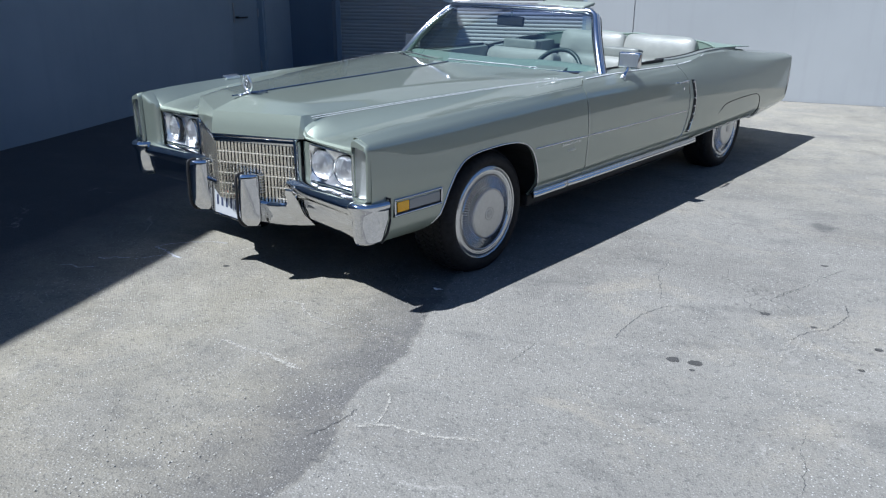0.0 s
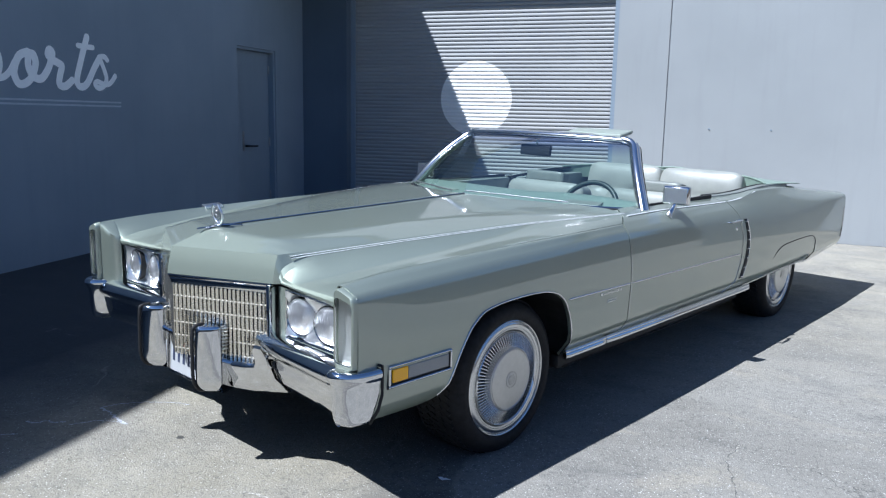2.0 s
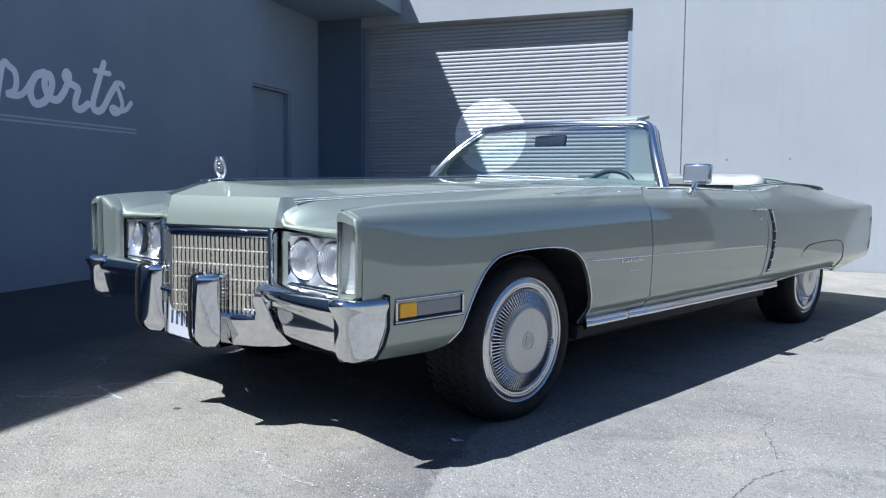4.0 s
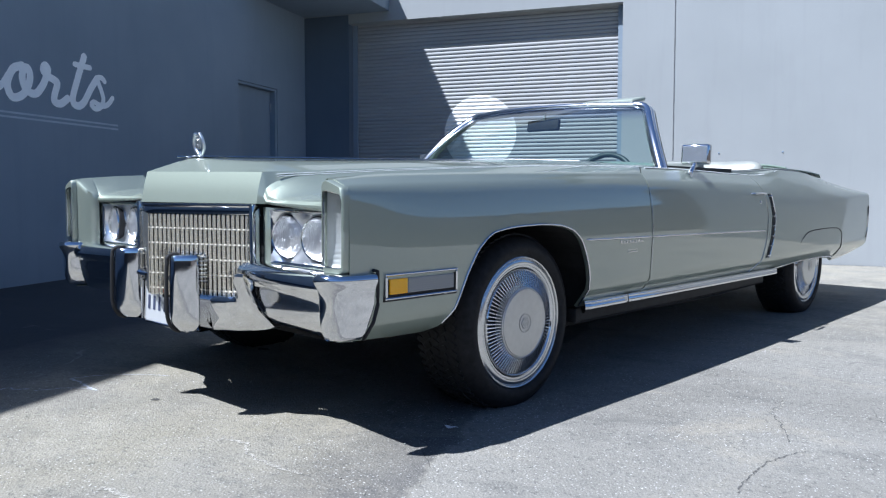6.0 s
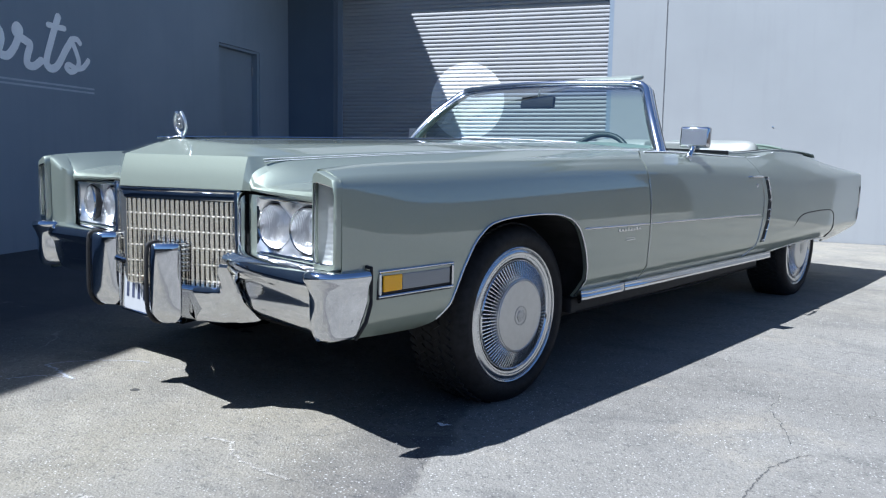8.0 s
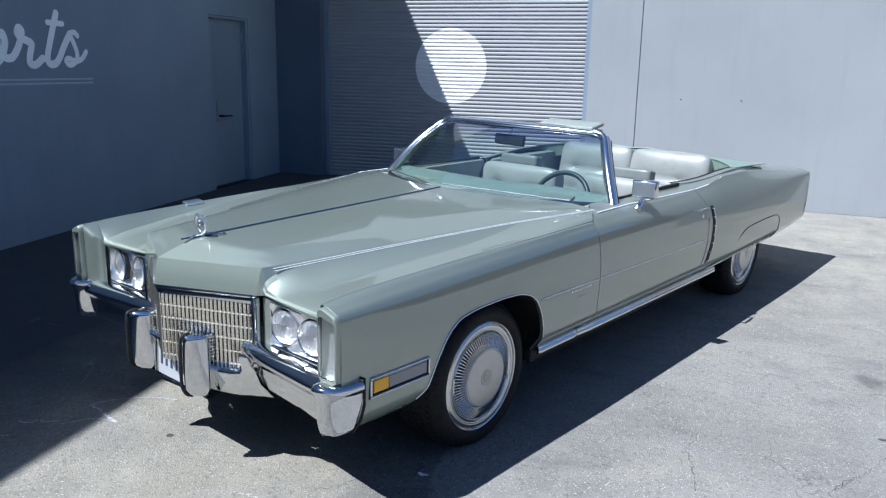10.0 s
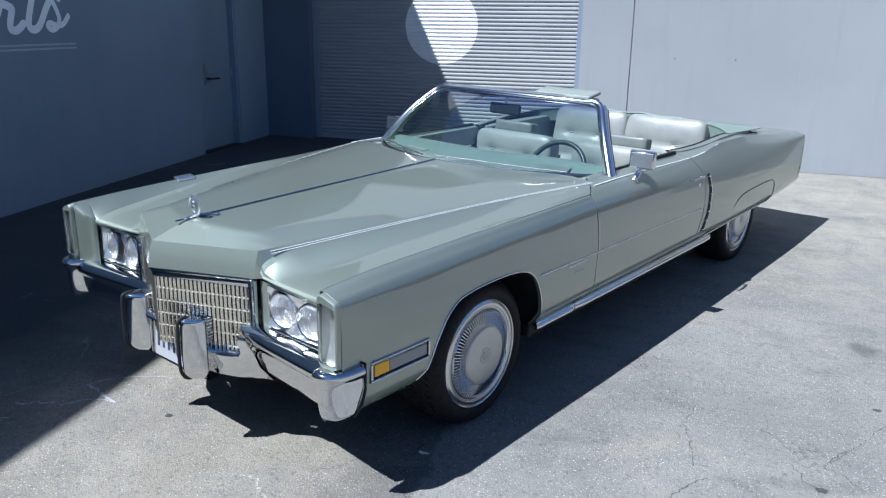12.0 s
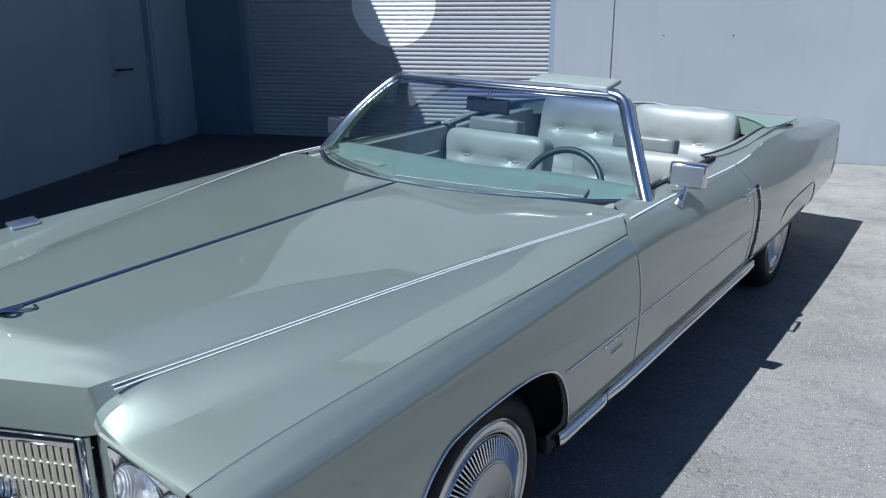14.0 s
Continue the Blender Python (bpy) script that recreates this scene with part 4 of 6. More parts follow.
def underside():
    bm = box((-0.86, 0.36, 0.24), (0.86, 2.6, 0.33), 0.02)
    box((-0.62, -0.70, 0.30), (0.62, 0.5, 0.5), bm=bm)
    box((-0.6, 2.5, 0.33), (0.6, 4.0, 0.5), bm=bm)
    part("chassis", bm, DARK, car, "dark underbody")
    for s in (1, -1):
        # wheel houses: rounded shells behind the arches
        for y0, z1 in ((-0.06, 0.72), (3.21, 0.68)):
            pts = [(y0 + 0.46 * math.cos(a), 0.43 + (z1 - 0.43) * math.sin(a)) for a in np.linspace(math.pi, 0, 25)]
            if y0 < 1:
                pts = [*pts, (y0 + 0.465, 0.31)]
            rows = [[(s * 0.52, y, z), (s * (0.986 if z > 0.4 else 0.94), y, z)] for y, z in pts]
            bm = sheet(rows)
            ring = [bm.verts.new((s * 0.52, y, z)) for y, z in pts]
            bm.faces.new(ring)
            part("wheel_house", bm, DARK, car)
        part("sill", box((min(s * 0.87, s * 0.928), 0.36, 0.268), (max(s * 0.87, s * 0.928), 2.44, 0.335), 0.012), BLACK, car, "black sill under the doors", smooth=40)
        pts = [(s * 0.929, y, 0.268 + 0.006 * math.sin(y * 3)) for y in np.linspace(0.40, 2.42, 20)]
        part("sill_lip", tube(pts, 0.0035, 6), DARK, car, "dark lower sill lip", smooth=50)
        # bright sill moulding in two lengths
        for a, b in ((0.352, 0.70), (0.706, 2.50)):
            rows = []
            for k, y in enumerate(np.linspace(a, b, 16)):
                dz, t = -0.009 * (y - 0.35) / 2, 0.35 if k in (0, 15) else 1.0
                x = side_x(y, 0.385)
                rows.append([(s * (x + d * t), y, z + dz) for d, z in ((-0.014, 0.371), (-0.004, 0.371), (0.002, 0.367), (0.004, 0.362), (0.003, 0.359), (0.006, 0.356), (0.010, 0.349), (0.012, 0.342), (0.010, 0.336), (0.002, 0.332), (-0.03, 0.330))])
            bm = sheet(rows)
            bmesh.ops.recalc_face_normals(bm, faces=bm.faces)
            part("sill_moulding", thicken(bm, 0.003), CHROME, car, "broad bright sill moulding", smooth=40)
        pts = []
        for y in np.linspace(-0.512, 0.352, 90):
            z = low(y)
            pts.append((s * (side_x(y, z) + 0.001), y, z + 0.003))
        part("arch_moulding", tube(pts, 0.0042, 8), CHROME, FENDERS[0 if s > 0 else 1], "thin chrome wheel arch lip", smooth=50)


underside()


def side_trim():
    for i, s in ((0, 1), (1, -1)):
        def strip(name, y0, y1, z0, z1, parent, r=0.0055):
            ys = np.linspace(y0, y1, 24)
            pts = [(s * (side_x(y, z0) + 0.001), y, z0 + (z1 - z0) * k / 23) for k, y in enumerate(ys)]
            part(name, tube(pts, [0.002] + [r] * 22 + [r * 0.8], 8, flat=0.7, up=(1, 0, 0)), STEEL_TRIM, parent, "slim bright side moulding", smooth=50)

        strip("side_moulding", 0.29, 0.828, 0.630, 0.622, FENDERS[i])
        strip("side_moulding", 0.846, 2.19, 0.622, 0.602, DOORS[i])
        x = side_x(0.65, 0.60)
        bm = bmesh.new()
        for k in range(8):
            box((s * x - 0.001, 0.560 + k * 0.025, 0.6035), (s * x + 0.003, 0.572 + k * 0.025, 0.612 + 0.004 * (k % 3 == 0)), 0.001, 1, bm)
        box((s * x - 0.002, 0.555, 0.6015), (s * x + 0.0015, 0.765, 0.6035), bm=bm)
        part("name_badge", bm, STEEL_TRIM, FENDERS[i], "small chrome badge")
        bm = box((s * x - 0.002, 0.620, 0.571), (s * x + 0.002, 0.705, 0.573))
        box((s * x - 0.001, 0.622, 0.561), (s * x + 0.003, 0.703, 0.564), bm=bm)
        part("engine_badge", bm, STEEL_TRIM, FENDERS[i])
        # marker lamp
        xm = lambda y: s * (side_x(y, 0.535) + 0.0)
        y0, y1, z0, z1 = -0.798, -0.482, 0.490, 0.572
        tilt = math.degrees(math.atan2(abs(xm(y1)) - abs(xm(y0)), y1 - y0))
        m = pose((xm(y0) + xm(y1)) / 2, (y0 + y1) / 2, (z0 + z1) / 2, 0, 0, -s * tilt)
        h, wdt = (z1 - z0) / 2, (y1 - y0) / 2
        bm = bmesh.new()
        for a, b in (((-0.012, -wdt, h - 0.0085), (0.010, wdt, h)), ((-0.012, -wdt, -h), (0.010, wdt, -h + 0.0085)), ((-0.012, -wdt, -h + 0.0085), (0.010, -wdt + 0.0085, h - 0.0085)), ((-0.012, wdt - 0.0085, -h + 0.0085), (0.010, wdt, h - 0.0085))):
            box(a, b, 0.003, 1, bm)
        part("marker_bezel", shaped(bm, m), CHROME, FENDERS[i], "chrome marker lamp bezel", smooth=30)
        # black outline; its deeper lower margin paints in the bezel's shadow line
        part("marker_backing", shaped(box((-0.014, -wdt - 0.003, -h - 0.005), (0.001, wdt + 0.003, h + 0.002), 0.003), m), BLACK, FENDERS[i])
        part("amber_lens", shaped(box((-0.012, -wdt + 0.018, -h + 0.017), (0.007, -wdt + 0.092, h - 0.017), 0.003), m), AMBER, FENDERS[i], "amber marker lens")
        part("cornering_lens", shaped(box((-0.012, -wdt + 0.094, -h + 0.017), (0.006, wdt - 0.016, h - 0.017), 0.003), m), GREY_LENS, FENDERS[i], "grey ribbed cornering lamp lens")
        # door handle, lock and shut line
        x = side_x(2.1, 0.80)
        bm = tube([(s * (x + 0.022), 2.01, 0.815), (s * (x + 0.024), 2.09, 0.817), (s * (x + 0.020), 2.17, 0.816)], [0.006, 0.010, 0.007], 8, flat=0.8)
        for yy in (2.02, 2.16):
            tube([(s * (x - 0.01), yy, 0.812), (s * (x + 0.022), yy, 0.815)], 0.008, 8, bm)
        part("door_handle", bm, CHROME, DOORS[i], "chrome door handle", smooth=50)
        bm = lathe([(0.0, 0.008), (0.011, 0.007), (0.013, 0.0)], 14)
        part("door_lock", shaped(bm, pose(s * x, 2.14, 0.765, 0, 0, 0 if s > 0 else 180)), CHROME, DOORS[i], smooth=40)
        # bright edge lines beside the door
        pts = [(s * (side_x(2.2, z) + 0.001), rear_edge(z) - 0.012, z) for z in np.linspace(0.36, 0.80, 14)]
        part("edge_guard", tube(pts, 0.0018, 6), STEEL_TRIM, DOORS[i], smooth=50)
        pts = [(s * (side_x(0.84, z) + 0.001), 0.845, z) for z in np.linspace(0.36, 0.82, 14)]
        part("edge_guard", tube(pts, 0.0014, 6), STEEL_TRIM, DOORS[i], smooth=50)
        # belt strip
        for par, a, b in ((DOORS[i], 0.95, 2.15), (QUARTERS[i], 2.19, 2.62)):
            pts = [(s * (belt(y)[0] + 0.002), y, belt(y)[1] + 0.001) for y in np.linspace(a, b, 26)]
            part("belt_strip", tube(pts, 0.0045, 6, flat=0.6), GLINT_TRIM, par, "thin chrome belt strip", smooth=50)
        # the slotted air vent on the quarter panel
        vy = lambda z: rear_edge(z) + 0.062 + 0.012 * math.sin((z - 0.45) * 8)
        zs = np.linspace(0.44, 0.815, 16)
        rows = [[(s * (side_x(2.28, z) + 0.002), vy(z) - 0.016, z), (s * (side_x(2.28, z) + 0.004), vy(z) + 0.016, z)] for z in zs]
        part("air_vent", thicken(sheet(rows, flip=s < 0), 0.008), BLACK, QUARTERS[i], "dark slotted air vent")
        for k in range(7):
            z = 0.452 + k * 0.058
            x = s * (side_x(2.28, z) + 0.004)
            part("vent_fin", shaped(box((-0.004, -0.02, -0.003), (0.008, 0.02, 0.003), 0.001, 1), pose(x, vy(z), z)), CHROME, QUARTERS[i])
        pts = [(s * (side_x(2.28, z) + 0.004), vy(z) + 0.019, z) for z in zs]
        part("vent_frame", tube(pts, 0.004, 6), CHROME, QUARTERS[i], smooth=50)
        # the removable skirt over the rear wheel: its dark shut line
        sk = [(2.80, 0.50), (2.88, 0.548), (3.0, 0.572), (3.3, 0.578), (3.58, 0.572), (3.70, 0.545), (3.745, 0.49), (3.75, 0.36)]
        pts = [(s * (side_x(y, z) + 0.0005), y, z) for y, z in spline(sk, 6)]
        part("skirt_gap", tube(pts, [0.001] * 4 + [0.0035] * (len(pts) - 4), 6), BLACK, QUARTERS[i], "dark shut line of the wheel skirt")
        pts = [(s * (side_x(y, low(y)) + 0.0), y, low(y) + 0.004) for y in np.linspace(2.42, 3.78, 40)]
        part("skirt_moulding", tube(pts, 0.005, 8), STEEL_TRIM, QUARTERS[i], "bright lower edge moulding", smooth=50)
        # tail lamp blade
        rows = [[(s * 0.88, 4.565 - 0.03 * max(0, (0.55 - z) / 0.2) - 0.05 * max(0, (z - 0.72) / 0.08), z), (s * (side_x(4.56, z) - 0.004), 4.562 - 0.03 * max(0, (0.55 - z) / 0.2) - 0.05 * max(0, (z - 0.72) / 0.08), z)] for z in np.linspace(0.43, 0.72, 10)]
        part("tail_lamp", thicken(sheet(rows, flip=s > 0), 0.02), RED, QUARTERS[i], "red tail lamp")
        part("tail_rim", tube([(s * (side_x(4.5, z) + 0.0), 4.526 - 0.03 * max(0, (0.55 - z) / 0.2), z) for z in np.linspace(0.46, 0.715, 10)], 0.006, 6), CHROME, QUARTERS[i], smooth=50)


side_trim()


def front_panel():
    """Headlamp panels, fender blades and parking lamps."""
    for i, s in ((0, 1), (1, -1)):
        # body-coloured surround between the grille and the blade
        def ring(x0, y0, x1, y1, z0, z1, inset, depth):
            """A picture-frame panel between two uprights in plan."""
            bm = bmesh.new()
            o = [(x0, y0, z0), (x1, y1, z0), (x1, y1, z1), (x0, y0, z1)]
            ux = Vector((x1 - x0, y1 - y0, 0)).normalized()
            l, r, b, t = inset
            inn = [Vector((x0, y0, z0 + b)) + ux * l, Vector((x1, y1, z0 + b)) - ux * r, Vector((x1, y1, z1 - t)) - ux * r, Vector((x0, y0, z1 - t)) + ux * l]
            back = [p + Vector((0, depth, 0)) for p in inn]
            vs = [[bm.verts.new((s * p[0], p[1], p[2])) for p in loop] for loop in (o, inn, back)]
            for a, c in zip(vs, vs[1:]):
                for k in range(4):
                    bm.faces.new((a[k], a[(k + 1) % 4], c[(k + 1) % 4], c[k]))
            bmesh.ops.recalc_face_normals(bm, faces=bm.faces)
            return bm, inn, back

        bm, inn, back = ring(0.428, -0.842, 0.890, -0.856, 0.548, 0.762, (0.047, 0.078, 0.028, 0.008), 0.05)
        part("headlamp_panel", thicken(bm, 0.003), PAINT, car, smooth=30)
        # chrome inner bezel, rounded
        c = [tuple(p + Vector((0, 0.004, 0))) for p in inn]
        loop = [*c, c[0]]
        pts = []
        for a, b in zip(loop, loop[1:]):
            for k in range(8):
                pts.append(tuple(np.array(a) + (np.array(b) - np.array(a)) * k / 8))
        pts.append(pts[0])
        unit = part("headlamp_unit", tube([(s * p[0], p[1], p[2]) for p in pts], 0.006, 6), CHROME, car, "twin round headlamps in a chrome bezel", smooth=50)
        bowl = [Vector(p) for p in back]
        bm = bmesh.new()
        n, m2 = 28, 14
        rows = []
        lamps = [(0.235, 0.5), (0.745, 0.5)]
        wdt = (bowl[1] - bowl[0]).length
        hgt = (bowl[3] - bowl[0]).length
        for a in range(m2 + 1):
            row = []
            for b in range(n + 1):
                u, v = b / n, a / m2
                p = bowl[0].lerp(bowl[1], u).lerp(bowl[3].lerp(bowl[2], u), v)
                d = min(math.hypot((u - lu) * wdt, (v - lv) * hgt) for lu, lv in lamps)
                p = p + Vector((0, -0.042 + 0.05 * math.exp(-(d / 0.075) ** 4) - 0.012 * math.cos(u * 18), 0))
                row.append((s * p.x, p.y, p.z))
            rows.append(row)
        part("bezel_plate", sheet(rows, flip=s > 0), REFLECTOR, unit, "chrome headlamp surround", smooth=60)
        for lu, lv in lamps:
            p = bowl[0].lerp(bowl[1], lu).lerp(bowl[3].lerp(bowl[2], lu), lv)
            ang = -90 + s * 10
            mm = pose(s * p.x, p.y - 0.034, p.z, 0, 0, ang)
            part("lamp_ring", shaped(lathe([(0.071, -0.03), (0.0735, 0.004), (0.071, 0.010), (0.068, 0.006)], 36), mm), CHROME, unit, smooth=50)
            part("lamp_gasket", shaped(lathe([(0.0735, -0.02), (0.0765, 0.0), (0.0745, 0.004), (0.073, 0.0)], 36), mm), BLACK, unit)
            part("lamp_bowl", shaped(lathe([(0.070, 0.006), (0.058, -0.006), (0.035, -0.014), (0.012, -0.012), (0.0, -0.004)], 32), mm), LAMP_BOWL, unit, smooth=50)
            part("lamp_lens", shaped(lathe([(0.069, 0.004), (0.066, 0.012), (0.045, 0.022), (0.015, 0.0275), (0.001, 0.028)], 36), mm), LAMP_GLASS, unit, "clear headlamp glass", smooth=50).visible_shadow = False
        # blade front with the tall parking lamp
        def loop(poly, n=56):
            """n points round a polygon in (x, z), spaced by angle about its middle."""
            c = np.mean(poly, axis=0)
            out = []
            for a in np.linspace(0, 2 * math.pi, n, endpoint=False):
                d, best = np.array([math.cos(a), math.sin(a)]), None
                for p, q in zip(poly, poly[1:] + poly[:1]):
                    p, q = np.array(p) - c, np.array(q) - c
                    e = q - p
                    den = d[0] * e[1] - d[1] * e[0]
                    if abs(den) < 1e-9:
                        continue
                    r, t = (p[0] * e[1] - p[1] * e[0]) / den, (p[0] * d[1] - p[1] * d[0]) / den
                    if r > 0 and -1e-6 <= t <= 1 + 1e-6:
                        best = c + d * r
                out.append(best)
            return out

        outer = [(0.887, 0.576), (0.9845, 0.576), (0.9855, 0.70), (0.9835, 0.79), (0.981, 0.822), (0.973, 0.836), (0.94, 0.848), (0.912, 0.857), (0.896, 0.857), (0.887, 0.848)]
        hole = [(0.901, 0.596), (0.970, 0.596), (0.976, 0.602), (0.976, 0.804), (0.969, 0.814), (0.905, 0.826), (0.896, 0.820), (0.895, 0.602)]
        mid = [0.94, 0.71]
        yy = lambda p: -0.941 + 0.07 * (p[0] - 0.886)
        lo, lh = loop(outer), loop(hole)
        rows = [[(s * p[0], -0.924, p[1]) for p in lo], [(s * (p[0] + (mid[0] - p[0]) * 0.03), yy(p) - 0.008, p[1] + (mid[1] - p[1]) * 0.012) for p in lo], [(s * (p[0] + (mid[0] - p[0]) * 0.10), yy(p) - 0.016, p[1] + (mid[1] - p[1]) * 0.04) for p in lo], [(s * p[0], yy(p) - 0.017, p[1]) for p in lh], [(s * p[0], yy(p) + 0.002, p[1]) for p in lh]]
        bm = sheet(rows, close=True)
        # the inner wall splays from the blade to the headlamps, its top sweeping down to the brow
        splay = []
        for t in np.linspace(0, 1, 10):
            y = -0.935 + 0.066 * t
            a = np.array((seam(y)[0] + 0.0005, seam(y)[1] - 0.001))
            e = 1 - (1 - t) ** 2
            b = np.array((0.8865 - 0.072 * e, 0.846 - 0.058 * e))
            mid_pt = (a + b) / 2
            row = [(s * p[0], y, p[1]) for p in ((1 - k) ** 2 * a + 2 * k * (1 - k) * mid_pt + k * k * b for k in np.linspace(0, 1, 9))]
            row += [(s * (b[0] + 0.001 * k), y, b[1] + (0.555 - b[1]) * k) for k in np.linspace(0.08, 1, 7)]
            splay.append(row)
        sheet(splay, bm)
        bmesh.ops.recalc_face_normals(bm, faces=bm.faces)
        part("fender_blade", thicken(bm, 0.002), PAINT, car, smooth=50)
        bm = bmesh.new()
        f = bm.faces.new([bm.verts.new((s * p[0], yy(p) - 0.0085, p[1])) for p in lh])
        bm.normal_update()
        if f.normal.y > 0:
            f.normal_flip()
        lens = part("parking_lens", bm, LENS_GLASS, car, "clear ribbed parking lamp lens")
        lens.visible_shadow = False
        rows = []
        for x in np.linspace(0.893, 0.978, 9):
            d = 0.026 * (1 - ((x - 0.9355) / 0.0425) ** 2)
            rows.append([(s * x, yy((x, 0)) + 0.004 + d * math.sin(math.pi * min(1, max(0, (z - 0.590) / 0.242))) ** 0.5 + 0.0004 * math.cos((z - 0.59) * 420), z) for z in np.linspace(0.590, 0.832, 60)])
        bm = sheet(rows, flip=s < 0)
        part("parking_reflector", bm, LAMP_SATIN, car, smooth=60)
        pts = [(s * p[0], yy(p) - 0.012, p[1]) for p in lh + lh[:1]]
        part("parking_bezel", tube(pts, 0.003, 6), CHROME, car, smooth=50)
        # body panel that closes the gap below the headlamps
        bm = box((min(s * 0.43, s * 0.885), -0.855, 0.50), (max(s * 0.43, s * 0.885), -0.60, 0.552))
        part("valance", bm, PAINT, car)
    part("inner_shield", box((-0.90, -0.74, 0.40), (0.90, -0.70, 0.80)), DARK, car)


front_panel()


def grille():
    g = part("grille", tube([(-0.415, -0.862, 0.768), (-0.2, -0.963, 0.768), (0, -1.055, 0.768), (0.2, -0.963, 0.768), (0.415, -0.862, 0.768)], 0.011, 8), CHROME, car, "gilt eggcrate grille in a chrome surround", smooth=60)
    prow = lambda x: -1.045 + 0.445 * abs(x)
    bm = bmesh.new()
    rows = [[(x, prow(x) - 0.008, 0.769), (x, prow(x) - 0.014, 0.752), (x, prow(x) - 0.008, 0.735), (x, prow(x) + 0.01, 0.732)] for x in np.linspace(-0.42, 0.42, 25)]
    sheet(rows, bm)
    part("grille_header", thicken(bm, 0.004), CHROME, g, "chrome header bar", smooth=50)
    for s in (1, -1):
        part("grille_upright", box((s * 0.412 - 0.011, -0.885, 0.43), (s * 0.412 + 0.011, -0.852, 0.77), 0.005), CHROME, g, smooth=40)
    bar = None
    for s in (1, -1):
        for k in range(23):
            x = s * (0.010 + k * 0.01752)
            m = pose(x, prow(x) + 0.004, 0.585, 0, 0, s * -24)
            if bar is None:
                bar = part("grille_bar", box((-0.0040, -0.009, -0.148), (0.0040, 0.005, 0.148), 0.0034, 2), GRILLE, g)
                bar.matrix_basis = m
            else:
                like("grille_bar", bar, g, m)
        for z in (0.462, 0.517, 0.572, 0.627, 0.682):
            pts = [(s * x, prow(x) + 0.002, z) for x in np.linspace(0.0, 0.41, 8)]
            part("cross_bar", tube(pts, 0.0027, 8), GILT_DULL, g, smooth=60)
    rows = [[(x, prow(x) + 0.05, 0.42), (x, prow(x) + 0.05, 0.775)] for x in np.linspace(-0.43, 0.43, 15)]
    part("grille_backing", sheet(rows), DARK, g)


grille()


